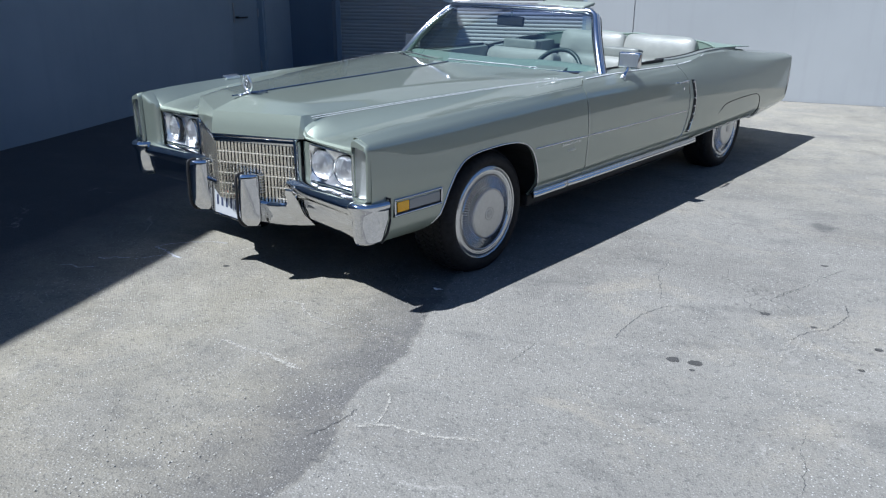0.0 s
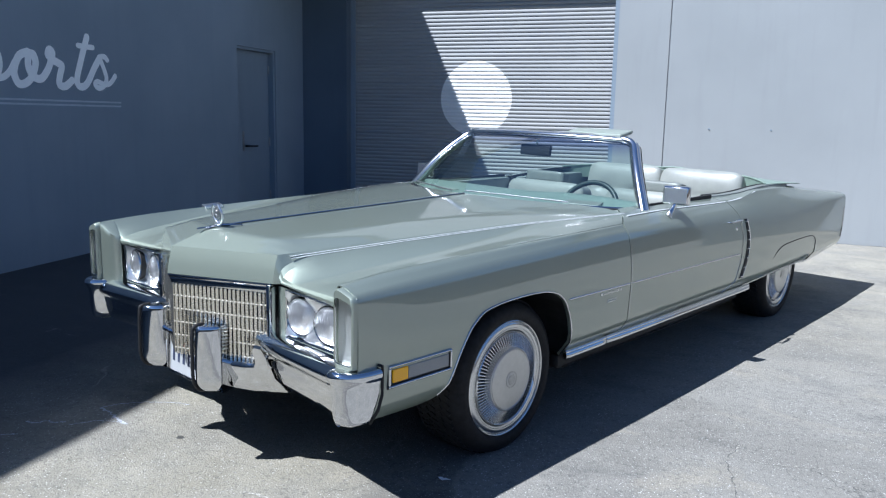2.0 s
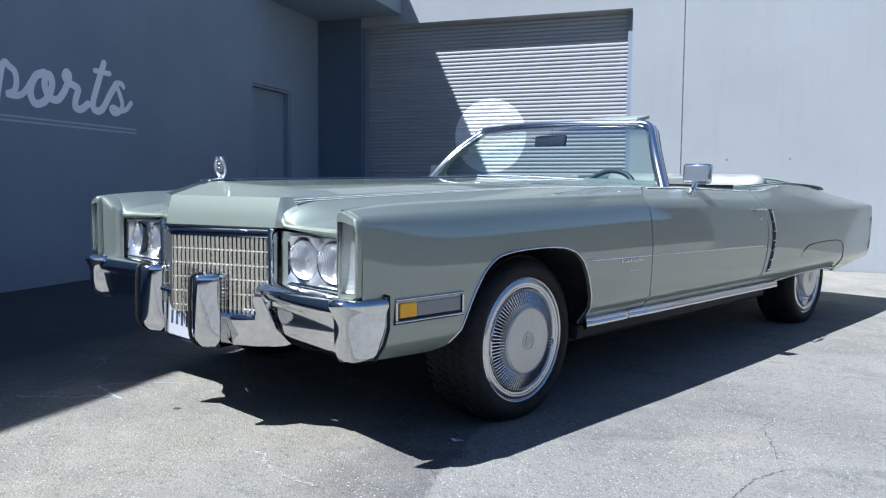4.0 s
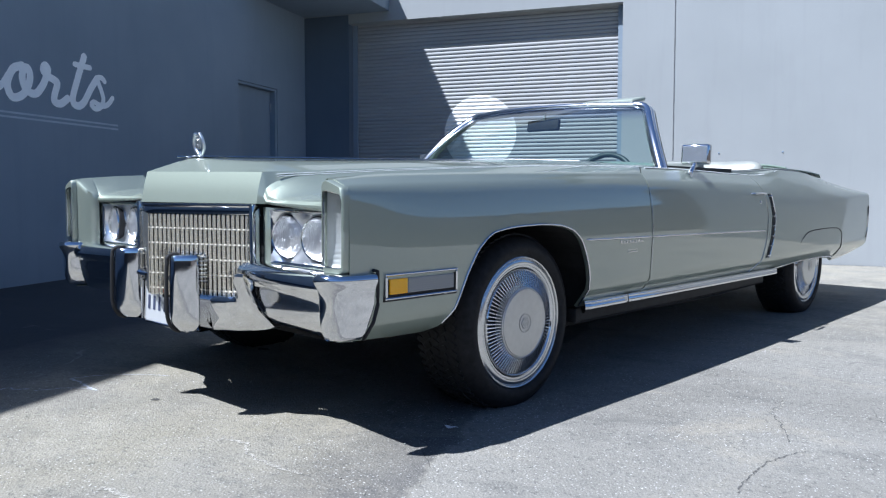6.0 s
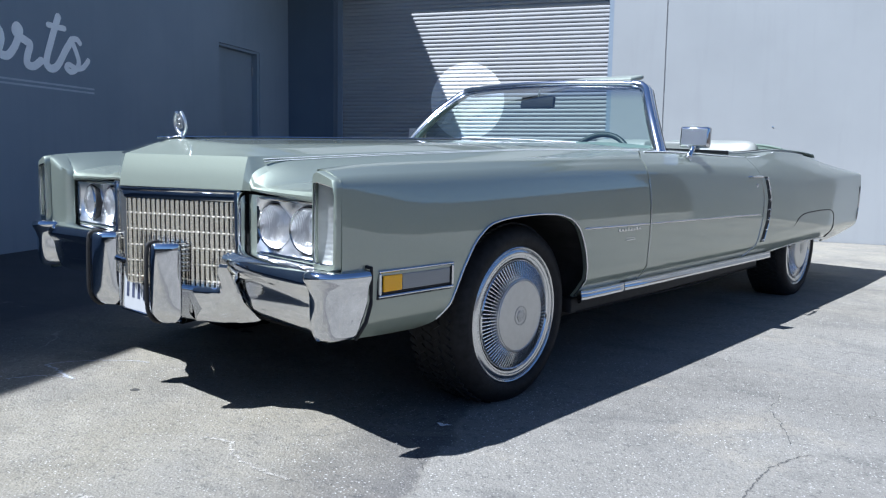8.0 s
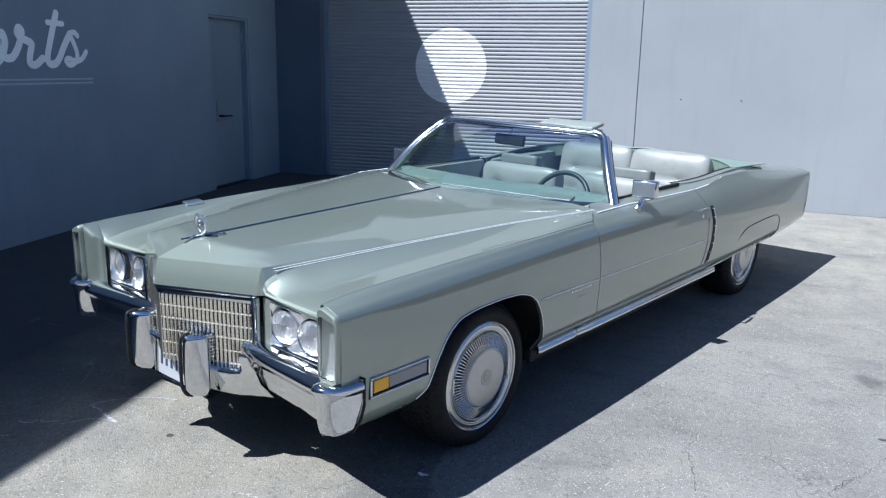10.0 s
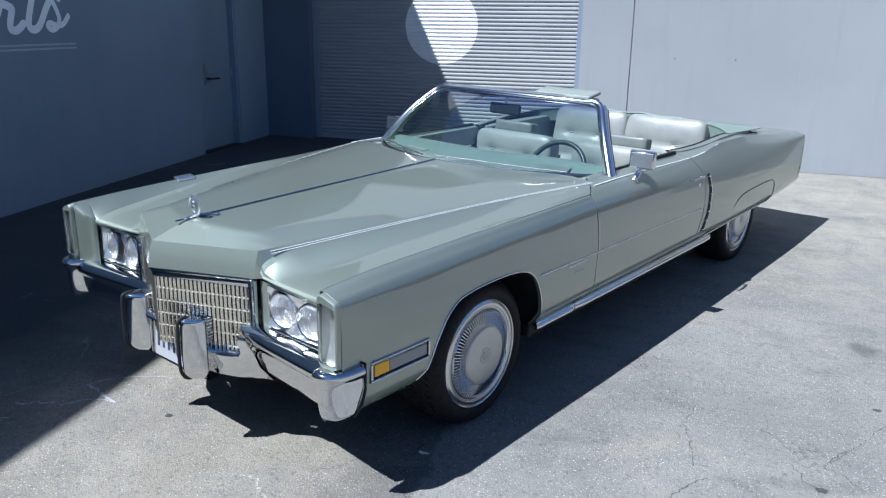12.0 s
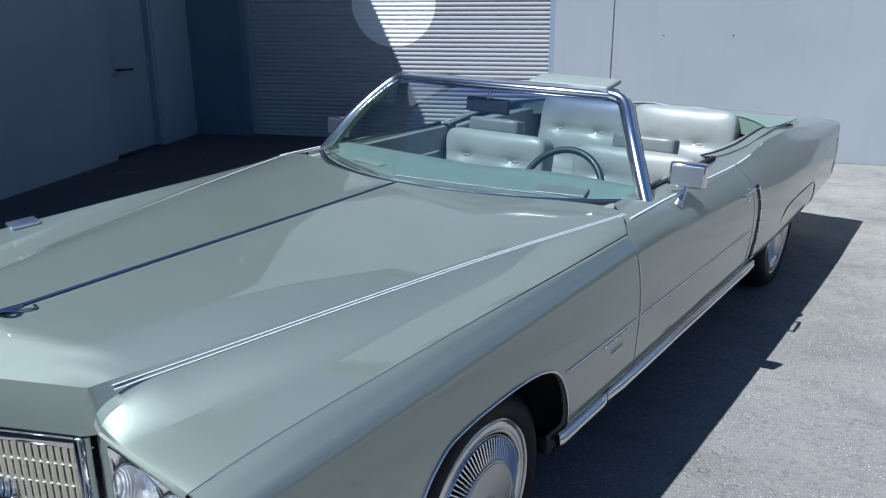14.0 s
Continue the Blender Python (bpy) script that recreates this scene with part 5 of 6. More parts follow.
def bumper():
    b = new("front_bumper")
    b.parent = car
    tagged(b, "massive chrome front bumper with two upright guards")
    for s in (1, -1):
        # side beam: a stepped profile swept along the plan line
        line = spline([(0.335, -0.880), (0.42, -0.898), (0.60, -0.918), (0.80, -0.938), (0.895, -0.942)], 6)
        prof = [(-0.085, 0.570), (-0.045, 0.573), (-0.022, 0.571), (-0.004, 0.564), (0.009, 0.552), (0.014, 0.537), (0.012, 0.522), (0.003, 0.507), (-0.006, 0.494), (-0.011, 0.474), (-0.014, 0.450), (-0.021, 0.420), (-0.033, 0.392), (-0.052, 0.370), (-0.078, 0.359), (-0.10, 0.357)]
        prof = [tuple(q) for q in spline(prof, 3)]
        BEAM_Z, BEAM_Y = [z for d, z in prof[:10:-1]], [-d for d, z in prof[:10:-1]]
        rows = []
        for k, (x, y) in enumerate(line):
            i0, i1 = max(k - 1, 0), min(k + 1, len(line) - 1)
            t = line[i1] - line[i0]
            n = np.array([t[1], -t[0]]) / np.linalg.norm(t)
            rows.append([(s * (x + n[0] * d), y + n[1] * d, z) for d, z in prof])
        bm = sheet(rows, flip=s > 0)
        bmesh.ops.recalc_face_normals(bm, faces=bm.faces)
        part("bumper_beam", thicken(bm, 0.004), CHROME, b, "chrome bumper beam", smooth=32)
        # wrap-around end
        pl = eased([(0.90, -0.86) if s > 0 else (0.868, -0.915), (0.893, -0.965) if s > 0 else (0.884, -0.968), (0.902, -0.992), (0.927, -0.998), (0.965, -0.984), (0.994, -0.954), (1.008, -0.905), (1.013, -0.848)], 8, 40)
        prof = [(-0.04, 0.580), (-0.012, 0.582), (0.002, 0.577), (0.009, 0.567), (0.009, 0.556), (0.002, 0.545), (-0.006, 0.532), (-0.010, 0.51), (-0.010, 0.47), (-0.012, 0.435), (-0.016, 0.412), (-0.021, 0.395), (-0.028, 0.385), (-0.036, 0.381)]
        prof = [tuple(q) for q in eased(prof, 4, 10)]
        rows = []
        for k, (x, y) in enumerate(pl):
            i0, i1 = max(k - 1, 0), min(k + 1, len(pl) - 1)
            t = pl[i1] - pl[i0]
            n = np.array([t[1], -t[0]]) / np.linalg.norm(t)
            row = []
            x_line, y_line = x, y
            for d, z in prof:
                x, y = x_line, y_line
                if z < 0.5:
                    # the rear edge slants forward towards the bottom
                    y -= 0.045 * max(0.0, (0.48 - z) / 0.12) * max(0.0, (k / (len(pl) - 1) - 0.6) / 0.4)
                row.append((s * (x + n[0] * d), y + n[1] * d, z))
            rows.append(row)
        bm = sheet(rows)
        bmesh.ops.recalc_face_normals(bm, faces=bm.faces)
        part("bumper_end", bm, CHROME, b, "chrome wrap-around bumper end", smooth=50)
        pts = [(s * (1.008 - 0.03 * max(0, (0.43 - z) / 0.07)), -0.838 - 0.045 * max(0.0, (0.48 - z) / 0.12), z) for z in np.linspace(0.38, 0.585, 9)] + [(s * 0.985, -0.845, 0.588), (s * 0.90, -0.87, 0.588)]
        part("bumper_gasket", tube(pts, 0.006, 6), BLACK, b)
        part("end_filler", box((min(s * 0.918, s * 0.97), -0.935, 0.40), (max(s * 0.918, s * 0.97), -0.85, 0.56), 0.01), DARK, b)
        # upright guard with rubber edge
        rows = []
        for z in (0.1345, 0.134, 0.1325, 0.129, 0.123, 0.11, 0.08, 0.04, 0.0, -0.04, -0.065, -0.085, -0.10, -0.112, -0.122, -0.130, -0.135, -0.137):
            cap = 1 - math.sqrt(max(0.0, 1 - max(0.0, (z - 0.122) / 0.0126) ** 2)) if z > 0.122 else 0.0
            back = 0.034 * max(0.0, (-0.085 - z) / 0.052) ** 2
            row = []
            for a in np.linspace(0, 2 * math.pi, 44, endpoint=False):
                c, d = math.cos(a), math.sin(a)
                x = 0.049 * math.copysign(abs(c) ** 0.55, c) * (1 - 0.22 * cap)
                y = 0.057 * math.copysign(abs(d) ** 0.55, d) * (1 - 0.22 * cap)
                if y < 0:
                    y += 0.052 * (max(0.0, x + 0.038) / 0.086) ** 1.25 + back - 0.006 * (1 - (z / 0.137) ** 2)
                row.append((x, y, z))
            rows.append(row)
        bm = sheet(rows, close=True)
        for end in (rows[0], rows[-1]):
            bm.faces.new([bm.verts.new(p) for p in end])
        bmesh.ops.remove_doubles(bm, verts=bm.verts, dist=1e-5)
        bmesh.ops.recalc_face_normals(bm, faces=bm.faces)
        shaped(bm, pose(s * 0.212, -1.006, 0.459, 0, 0, 12 + s * 4))
        guard = part("bumper_guard", bm, CHROME, b, "chrome bumper guard", smooth=45)
        bm = bmesh.new()
        for z in np.arange(0.50, 0.585, 0.014):
            box((s * 0.262 - 0.004, -0.99, z), (s * 0.262 + 0.003, -0.965, z + 0.004), 0.0015, 1, bm)
        part("guard_ribs", bm, STEEL, guard)
        edge = spline([(-0.040, -0.01, 0.135), (-0.043, -0.046, 0.132), (-0.045, -0.058, 0.11), (-0.045, -0.062, 0.0), (-0.045, -0.060, -0.08), (-0.044, -0.040, -0.122), (-0.040, -0.01, -0.139)], 6)
        part("guard_rubber", tube([pose(s * 0.212, -1.006, 0.459, 0, 0, 12 + s * 4) @ Vector(q) for q in edge], 0.0075, 8), BLACK, guard, "black rubber edge", smooth=60)
        # lower face from the guard out to a slanted edge on the side beam
        def wing_y(x, z):
            k = min(1.0, max(0.0, (x - 0.33) / 0.12))
            k = k * k * (3 - 2 * k)
            own = float(np.interp(x, [0.2, 0.29, 0.36, 0.5], [-0.985, -0.955, -0.930, -0.914])) + 0.30 * (0.46 - z)
            beam = float(np.interp(x, [q[0] for q in line], [q[1] for q in line])) + min(0.062, float(np.interp(z, BEAM_Z, BEAM_Y)))
            return (1 - k) * own + k * (beam - 0.010)

        rows = []
        for u in np.linspace(0, 1, 30):
            xn = 0.20 + 0.22 * u
            zt = float(np.interp(xn, [0.2, 0.335, 0.350, 0.368, 0.385, 0.42], [0.446, 0.446, 0.455, 0.515, 0.530, 0.530]))
            zb = 0.318 + 0.034 * u ** 3
            row = []
            for off, z in ((0.06 if xn < 0.345 else 0.008, zt + 0.004), (0.006, zt + 0.003), (-0.006, zt - 0.006), (-0.010, zt - 0.02), (-0.012, zt * 0.65 + zb * 0.35), (-0.012, zt * 0.35 + zb * 0.65), (-0.006, zb + 0.014), (0.006, zb + 0.002), (0.06, zb)):
                x = 0.20 + u * (0.42 + 0.085 * (0.53 - z) / 0.19 - 0.20)
                row.append((s * x, wing_y(x, z) + off * (1 if off > 0 else 1 - 0.6 * u), z))
            rows.append(row)
        bm = sheet(rows)
        bmesh.ops.recalc_face_normals(bm, faces=bm.faces)
        part("bumper_wing", bm, CHROME, b, "chrome lower bumper face", smooth=45)
    # low bar between the guards, above the plate
    rows = []
    for x in np.linspace(-0.20, 0.20, 15):
        y = -1.012 + 0.05 * abs(x)
        rows.append([(x, y + 0.08, 0.508), (x, y + 0.0, 0.511), (x, y - 0.008, 0.505), (x, y - 0.008, 0.495), (x, y + 0.002, 0.489), (x, y + 0.03, 0.486), (x, y + 0.05, 0.33), (x, y + 0.07, 0.325)])
    bm = sheet(rows)
    bmesh.ops.recalc_face_normals(bm, faces=bm.faces)
    part("center_beam", thicken(bm, 0.003), CHROME, b, "chrome lower bumper beam", smooth=45)
    # number plate with bars for its writing
    p = part("number_plate", shaped(box((-0.1525, -0.002, -0.076), (0.1525, 0.002, 0.076), 0.0015), pose(0, -0.982, 0.394, -3)), PLATE, b, "white number plate with dark bars")
    for k in range(7):
        bm = box((-0.135 + k * 0.0395, -0.0032, -0.032), (-0.118 + k * 0.0395, -0.0022, 0.022))
        part("plate_bar", shaped(bm, pose(0, -0.982, 0.394, -3)), INK, p)
    part("plate_state_bar", shaped(box((-0.06, -0.0032, 0.045), (0.06, -0.0022, 0.062)), pose(0, -0.982, 0.394, -3)), RED_INK, p)
    bm = bmesh.new()
    for a, c in (((-0.162, -0.006, 0.076), (0.162, 0.004, 0.086)), ((-0.162, -0.006, -0.086), (0.162, 0.004, -0.076)), ((-0.162, -0.006, -0.076), (-0.153, 0.004, 0.076)), ((0.153, -0.006, -0.076), (0.162, 0.004, 0.076))):
        box(a, c, 0.002, 1, bm)
    part("plate_surround", shaped(bm, pose(0, -0.982, 0.394, -3)), CHROME, p)
    # rear bumper, just seen below the tail
    rows = []
    for x in np.linspace(-0.78, 0.78, 21):
        y = 4.50 - 0.05 * (abs(x) / 0.9) ** 3
        rows.append([(x, y - 0.05, 0.42), (x, y, 0.41), (x, y + 0.01, 0.36), (x, y, 0.32), (x, y - 0.08, 0.31)])
    bm = sheet(rows)
    bmesh.ops.recalc_face_normals(bm, faces=bm.faces)
    part("rear_bumper", thicken(bm, 0.004), CHROME, car, "chrome rear bumper", smooth=40)


bumper()


def door_mirror():
    for i, s in ((0, 1), (1, -1)):
        bm = box((-0.075, -0.020, -0.056), (0.075, 0.022, 0.050), 0.013, 4)
        for v in bm.verts:
            if v.co.y < 0:
                v.co.x *= 0.94
                v.co.z *= 0.93
        m = pose(s * 0.945, 1.405, 1.018, -4, 0, s * 9)
        mm = part("door_mirror", shaped(bm, m), CHROME, DOORS[i], "chrome door mirror on a short stalk", smooth=45)
        # satin plate added over the chrome to brighten the mirror's front
        part("mirror_insert", shaped(box((-0.062, -0.0215, -0.044), (0.062, -0.018, 0.036), 0.0015, 1), m), SATIN, DOORS[i])
        part("mirror_glass", shaped(box((-0.063, 0.022, -0.045), (0.063, 0.024, 0.040)), m), MIRROR, DOORS[i])
        pts = spline([(s * 0.945, 1.40, 0.975), (s * 0.94, 1.385, 0.945), (s * 0.935, 1.36, 0.915), (s * 0.935, 1.335, 0.895)], 4)
        part("mirror_stalk", tube(pts, [0.012] * 5 + [0.013, 0.014, 0.015, 0.017, 0.02, 0.022, 0.024, 0.026], 10), CHROME, DOORS[i], smooth=60)


door_mirror()


def tail_deck():
    rows = []
    for y in np.linspace(3.80, 4.565, 16):
        a, (x1, z1) = (y - 3.8) / 0.735, ledge(y)
        row = []
        for u in np.linspace(-1, 1, 25):
            z = z1 + 0.012 * (1 - u * u)
            row.append((u * x1, y - 0.05 * a * (abs(u) < 2) * max(0, (z1 - 0.72) / 0.08) * 0.5, z - 0.004))
        rows.append(row)
    bm = sheet(rows)
    bmesh.ops.recalc_face_normals(bm, faces=bm.faces)
    part("trunk_lid", thicken(bm, 0.004), PAINT, car, smooth=40)
    part("tail_panel", box((-0.88, 4.44, 0.38), (0.88, 4.50, 0.775), 0.02), PAINT, car, smooth=40)


tail_deck()


def cushion(lo, hi, puff=0.03, seg=(14, 4, 10), m=None, buttons=()):
    """A padded block: rounded corners, crowned faces, buttoned dimples on its front."""
    sx, sy, sz = seg
    c = [(a + b) / 2 for a, b in zip(lo, hi)]
    h = [(b - a) / 2 for a, b in zip(lo, hi)]
    bm = bmesh.new()
    bmesh.ops.create_cube(bm, size=2)
    bmesh.ops.subdivide_edges(bm, edges=bm.edges[:], cuts=23 if buttons else 9, use_grid_fill=True)
    for v in bm.verts:
        p = Vector(v.co)
        q = [math.copysign(abs(k) ** 1.0, k) for k in p]
        # superellipsoid rounding
        e = 9.0
        l = (abs(q[0]) ** e + abs(q[1]) ** e + abs(q[2]) ** e) ** (1 / e)
        q = [k / l for k in q]
        x, y, z = (c[i] + h[i] * q[i] for i in range(3))
        if p.y < -0.5:
            y -= puff * (1 - q[0] ** 4) * (1 - q[2] ** 4)
            for bx, bz in buttons:
                d = math.hypot((x - bx) * 0.6, (z - bz) * 1.25)
                y += 0.016 * math.exp(-(d / 0.03) ** 2) + 0.018 * math.exp(-(d / 0.09) ** 2) + 0.006 * math.exp(-((z - bz) / 0.012) ** 2) * math.exp(-(d / 0.12) ** 2)
        v.co = (x, y, z)
    if m:
        shaped(bm, m)
    return bm


def seats():
    # front bench with two split backs and headrests
    for s in (1, -1):
        st = new("front_seat")
        st.parent = car
        tilt = pose(s * 0.42, 2.12, 0.655, -12)
        part("seat_back", cushion((-0.335, -0.07, -0.25), (0.335, 0.085, 0.285), 0.03, m=tilt, buttons=((-0.16, 0.13), (0.16, 0.13), (0.0, -0.02), (-0.16, -0.16), (0.16, -0.16))), LEATHER, st, "white buttoned leather seat back", smooth=60)
        for bx, bz in ((-0.16, 0.13), (0.16, 0.13)):
            part("button", shaped(box((-0.020, -0.005, -0.006), (0.020, 0.005, 0.006), 0.004), tilt @ pose(bx, -0.062, bz)), LEATHER, st, smooth=50)
        part("seat_cushion", cushion((s * 0.40 - 0.34, 1.50, 0.36), (s * 0.40 + 0.34, 2.08, 0.55), 0.02), LEATHER, st, "white leather seat cushion", smooth=60)
        part("headrest", cushion((-0.165, -0.045, -0.042), (0.165, 0.05, 0.042), 0.01, m=pose(s * 0.45, 2.19, 0.965, -10)), HEADREST, st, "grey leather headrest", smooth=60)
        for dx in (-0.07, 0.07):
            part("headrest_post", tube([(s * 0.45 + dx, 2.17, 0.86), (s * 0.45 + dx, 2.19, 0.96)], 0.007, 8), CHROME, st, smooth=50)
    rs = new("rear_seat")
    rs.parent = car
    for s in (1, -1):
        tilt = pose(s * 0.322, 3.09, 0.758, -14)
        part("seat_back", cushion((-0.325, -0.08, -0.30), (0.325, 0.09, 0.275), 0.03, m=tilt, buttons=((-0.15, 0.06), (0.13, 0.06), (-0.15, -0.12), (0.13, -0.12))), LEATHER, rs, "white buttoned leather rear seat back", smooth=60)
        for bx in (-0.15, 0.13):
            part("button", shaped(box((-0.022, -0.005, -0.006), (0.022, 0.005, 0.006), 0.004), tilt @ pose(bx, -0.072, 0.06)), LEATHER, rs, smooth=50)
        part("seat_cushion", cushion((s * 0.315 - 0.30, 2.50, 0.38), (s * 0.315 + 0.30, 3.02, 0.58), 0.02), LEATHER, rs, "white leather rear cushion", smooth=60)


seats()


def cabin():
    # floor and tub
    bm = box((-0.78, 0.95, 0.33), (0.78, 3.35, 0.36))
    box((-0.78, 3.24, 0.36), (0.78, 3.30, 0.86), bm=bm)
    box((-0.80, 0.86, 0.36), (0.80, 0.90, 0.90), bm=bm)
    part("cabin_floor", bm, CARPET, car, "dark carpeted cabin floor")
    # dash pad, rising to the glass
    rows = []
    for x in np.linspace(-0.80, 0.80, 33):
        a = abs(x) / 0.8
        y0 = 0.79 + 0.40 * a**2.2
        hump = 0.012 * math.exp(-((x - 0.44) / 0.24) ** 4)
        rows.append([(x, y0 + 0.01, 0.945 - 0.015 * a), (x, y0 + 0.06, 0.942 - 0.01 * a), (x, 1.14 + 0.10 * a, 0.964 + hump), (x, 1.235 + 0.05 * a, 0.970 + hump), (x, 1.262 + 0.05 * a, 0.955 + hump), (x, 1.262 + 0.05 * a, 0.88), (x, 1.22, 0.78), (x, 1.16, 0.66)])
    bm = sheet(rows)
    bmesh.ops.recalc_face_normals(bm, faces=bm.faces)
    dash = part("dashboard", thicken(bm, 0.003), DASH, car, "sea-green padded dashboard", smooth=50)
    part("speaker_grille", shaped(box((-0.105, -0.040, -0.012), (0.105, 0.040, 0.002), 0.0015, 1), pose(0.545, 1.10, 0.9555, 9, 0, 12)), HEADREST, dash, "small defroster grille")
    pts = [(x, 0.84 + 0.40 * (abs(x) / 0.8) ** 2.2, 0.953 - 0.01 * abs(x) / 0.8) for x in np.linspace(-0.10, 0.42, 16)]
    part("defroster_ledge", tube(pts, 0.013, 8, flat=0.45), VINYL, dash, "pale defroster ledge", smooth=60)
    part("dash_vent", shaped(box((-0.10, -0.02, -0.002), (0.10, 0.02, 0.003), 0.002, 1), pose(-0.42, 1.05, 0.951, 6.5, 0, -12)), LEATHER_GREY, dash)
    # steering wheel and column
    sw = new("steering_wheel")
    sw.parent = car
    sw.matrix_basis = pose(0.37, 1.43, 0.856, -28)
    ring = [(0.195 * math.cos(a), 0, 0.195 * math.sin(a)) for a in np.linspace(0, 2 * math.pi, 49)]
    part("wheel_ring", tube(ring, 0.0155, 10, caps=False, up=(0, 1, 0)), WHEEL_RIM, sw, "dark green steering wheel ring", smooth=60)
    for a in (-15, 195):
        e = (0.19 * math.cos(radians(a)), 0, 0.19 * math.sin(radians(a)))
        part("spoke", tube([(0, -0.03, 0), (e[0] * 0.5, -0.02, e[2] * 0.5), e], [0.03, 0.02, 0.014], 8, flat=0.4, up=(0, 1, 0)), WHEEL_RIM, sw, smooth=60)
    part("hub_pad", cushion((-0.075, -0.05, -0.045), (0.075, 0.01, 0.045), 0.0), WHEEL_RIM, sw, smooth=60)
    part("column", tube([(0, -0.03, 0), (0, -0.26, -0.03)], 0.035, 12), DASH, sw, smooth=60)
    part("gear_lever", tube([(0.03, -0.09, 0.0), (-0.12, -0.06, 0.05)], 0.006, 8), CHROME, sw, smooth=60)
    # door linings and armrests
    for i, s in ((0, 1), (1, -1)):
        bm = box((min(s * 0.755, s * 0.80), 0.96, 0.40), (max(s * 0.755, s * 0.80), 2.14, 0.94), 0.012, 2)
        lining = part("door_lining", bm, LEATHER_GREY, DOORS[i], "grey-green door lining", smooth=40)
        part("armrest", cushion((min(s * 0.70, s * 0.77), 1.30, 0.66), (max(s * 0.70, s * 0.77), 2.0, 0.73), 0.0), LEATHER_GREY, DOORS[i], smooth=60)
        part("lining_strip", box((min(s * 0.751, s * 0.757), 1.0, 0.80), (max(s * 0.751, s * 0.757), 2.1, 0.812)), CHROME, DOORS[i])
        part("window_slot", box((min(s * 0.806, s * 0.826), 1.27, 0.930), (max(s * 0.806, s * 0.826), 2.14, 0.9575)), BLACK, DOORS[i], "black window channel")
        bm = box((min(s * 0.73, s * 0.845), 2.2, 0.40), (max(s * 0.73, s * 0.845), 3.2, 0.938), 0.02, 2)
        part("quarter_lining", bm, LEATHER_GREY, QUARTERS[i], "grey-green rear side lining", smooth=40)
        pts = spline([(s * 0.81, 2.16, 0.947), (s * 0.84, 2.3, 0.949), (s * 0.868, 2.5, 0.959), (s * 0.872, 2.75, 0.973), (s * 0.866, 2.95, 0.975), (s * 0.858, 3.15, 0.968), (s * 0.848, 3.4, 0.957)], 6)
        rail = []
        for q in pts:
            q = Vector(q)
            rail.append([q + Vector((-s * 0.055, 0, -0.012)), q + Vector((-s * 0.05, 0, 0.000)), q + Vector((-s * 0.025, 0, 0.003)), q + Vector((0, 0, 0.001)), q + Vector((s * 0.004, 0, -0.012))])
        rb = sheet(rail)
        bmesh.ops.recalc_face_normals(rb, faces=rb.faces)
        part("well_rail", thicken(rb, 0.003), HEADREST, QUARTERS[i], "grey padded rail beside the folded top", smooth=50)
        pts = [Vector(q) + Vector((-s * 0.058, 0, 0.0)) for q in pts]
        part("top_seal", tube(pts, 0.009, 8, flat=0.6), BLACK, QUARTERS[i], "black rubber seal round the folded top", smooth=60)
    # stretched cover over the folded top
    rows = []
    for v in np.linspace(0, 1, 16):
        zc, ze = 1.026 - 0.085 * v - 0.02 * v * v, 0.980 - 0.021 * v - 0.023 * v * v
        w = float(np.interp(v, [0, 0.3, 0.7, 1], [0.845, 0.862, 0.855, 0.80]))
        row = []
        for u in np.linspace(-1, 1, 31):
            edge = abs(u) ** 3
            y = 3.175 + 0.66 * v - 0.20 * u**6 * (1 - v) ** 2
            fold = 0.006 * math.sin(u * 17 + v * 5) * (1 - v) * (1 - abs(u))
            row.append((u * w, y, zc + (ze - zc) * edge + fold))
        rows.append(row)
    # its front edge tucks down behind the seat
    rows.insert(0, [(x, y + 0.012, z - 0.10) for x, y, z in rows[0]])
    bm = sheet(rows)
    bmesh.ops.recalc_face_normals(bm, faces=bm.faces)
    tc = part("top_cover", thicken(bm, 0.006), VINYL, car, "pale green vinyl cover over the folded top", smooth=60)
    part("cover_piping", tube([Vector(p) + Vector((0, 0, 0.003)) for p in rows[1]], 0.006, 6), VINYL, tc, smooth=60)
    bm = box((-0.74, 3.22, 0.80), (0.74, 3.80, 0.90))
    part("top_well", bm, DARK, car)
    # turn-signal repeaters on the crowns of the front fenders
    for i, s in ((0, 1), (1, -1)):
        if s < 0:
            y = -0.36
            z = 0.893
            bm = box((-0.024, -0.052, -0.016), (0.024, 0.052, 0.008), 0.004)
            for v in bm.verts:
                if v.co.y < 0:
                    v.co.z *= 0.55
            fi = part("fender_indicator", shaped(bm, pose(s * 0.912, y + 0.055, z - 0.002, 0, -s * 14, 0)), SATIN, FENDERS[i], "satin fender-top indicator", smooth=40)
    # two wipers resting in the well
    for x0, x1 in ((0.55, -0.05), (-0.15, -0.70)):
        a, b = glass_point(x0 / 0.842, 0.0), glass_point(x1 / 0.842, 0.015)
        bm = tube([a + Vector((0, -0.015, 0.012)), (a + b) / 2 + Vector((0, -0.03, 0.016)), b + Vector((0, -0.012, 0.012))], 0.004, 6)
        part("wiper", bm, STEEL, car, smooth=60)


cabin()


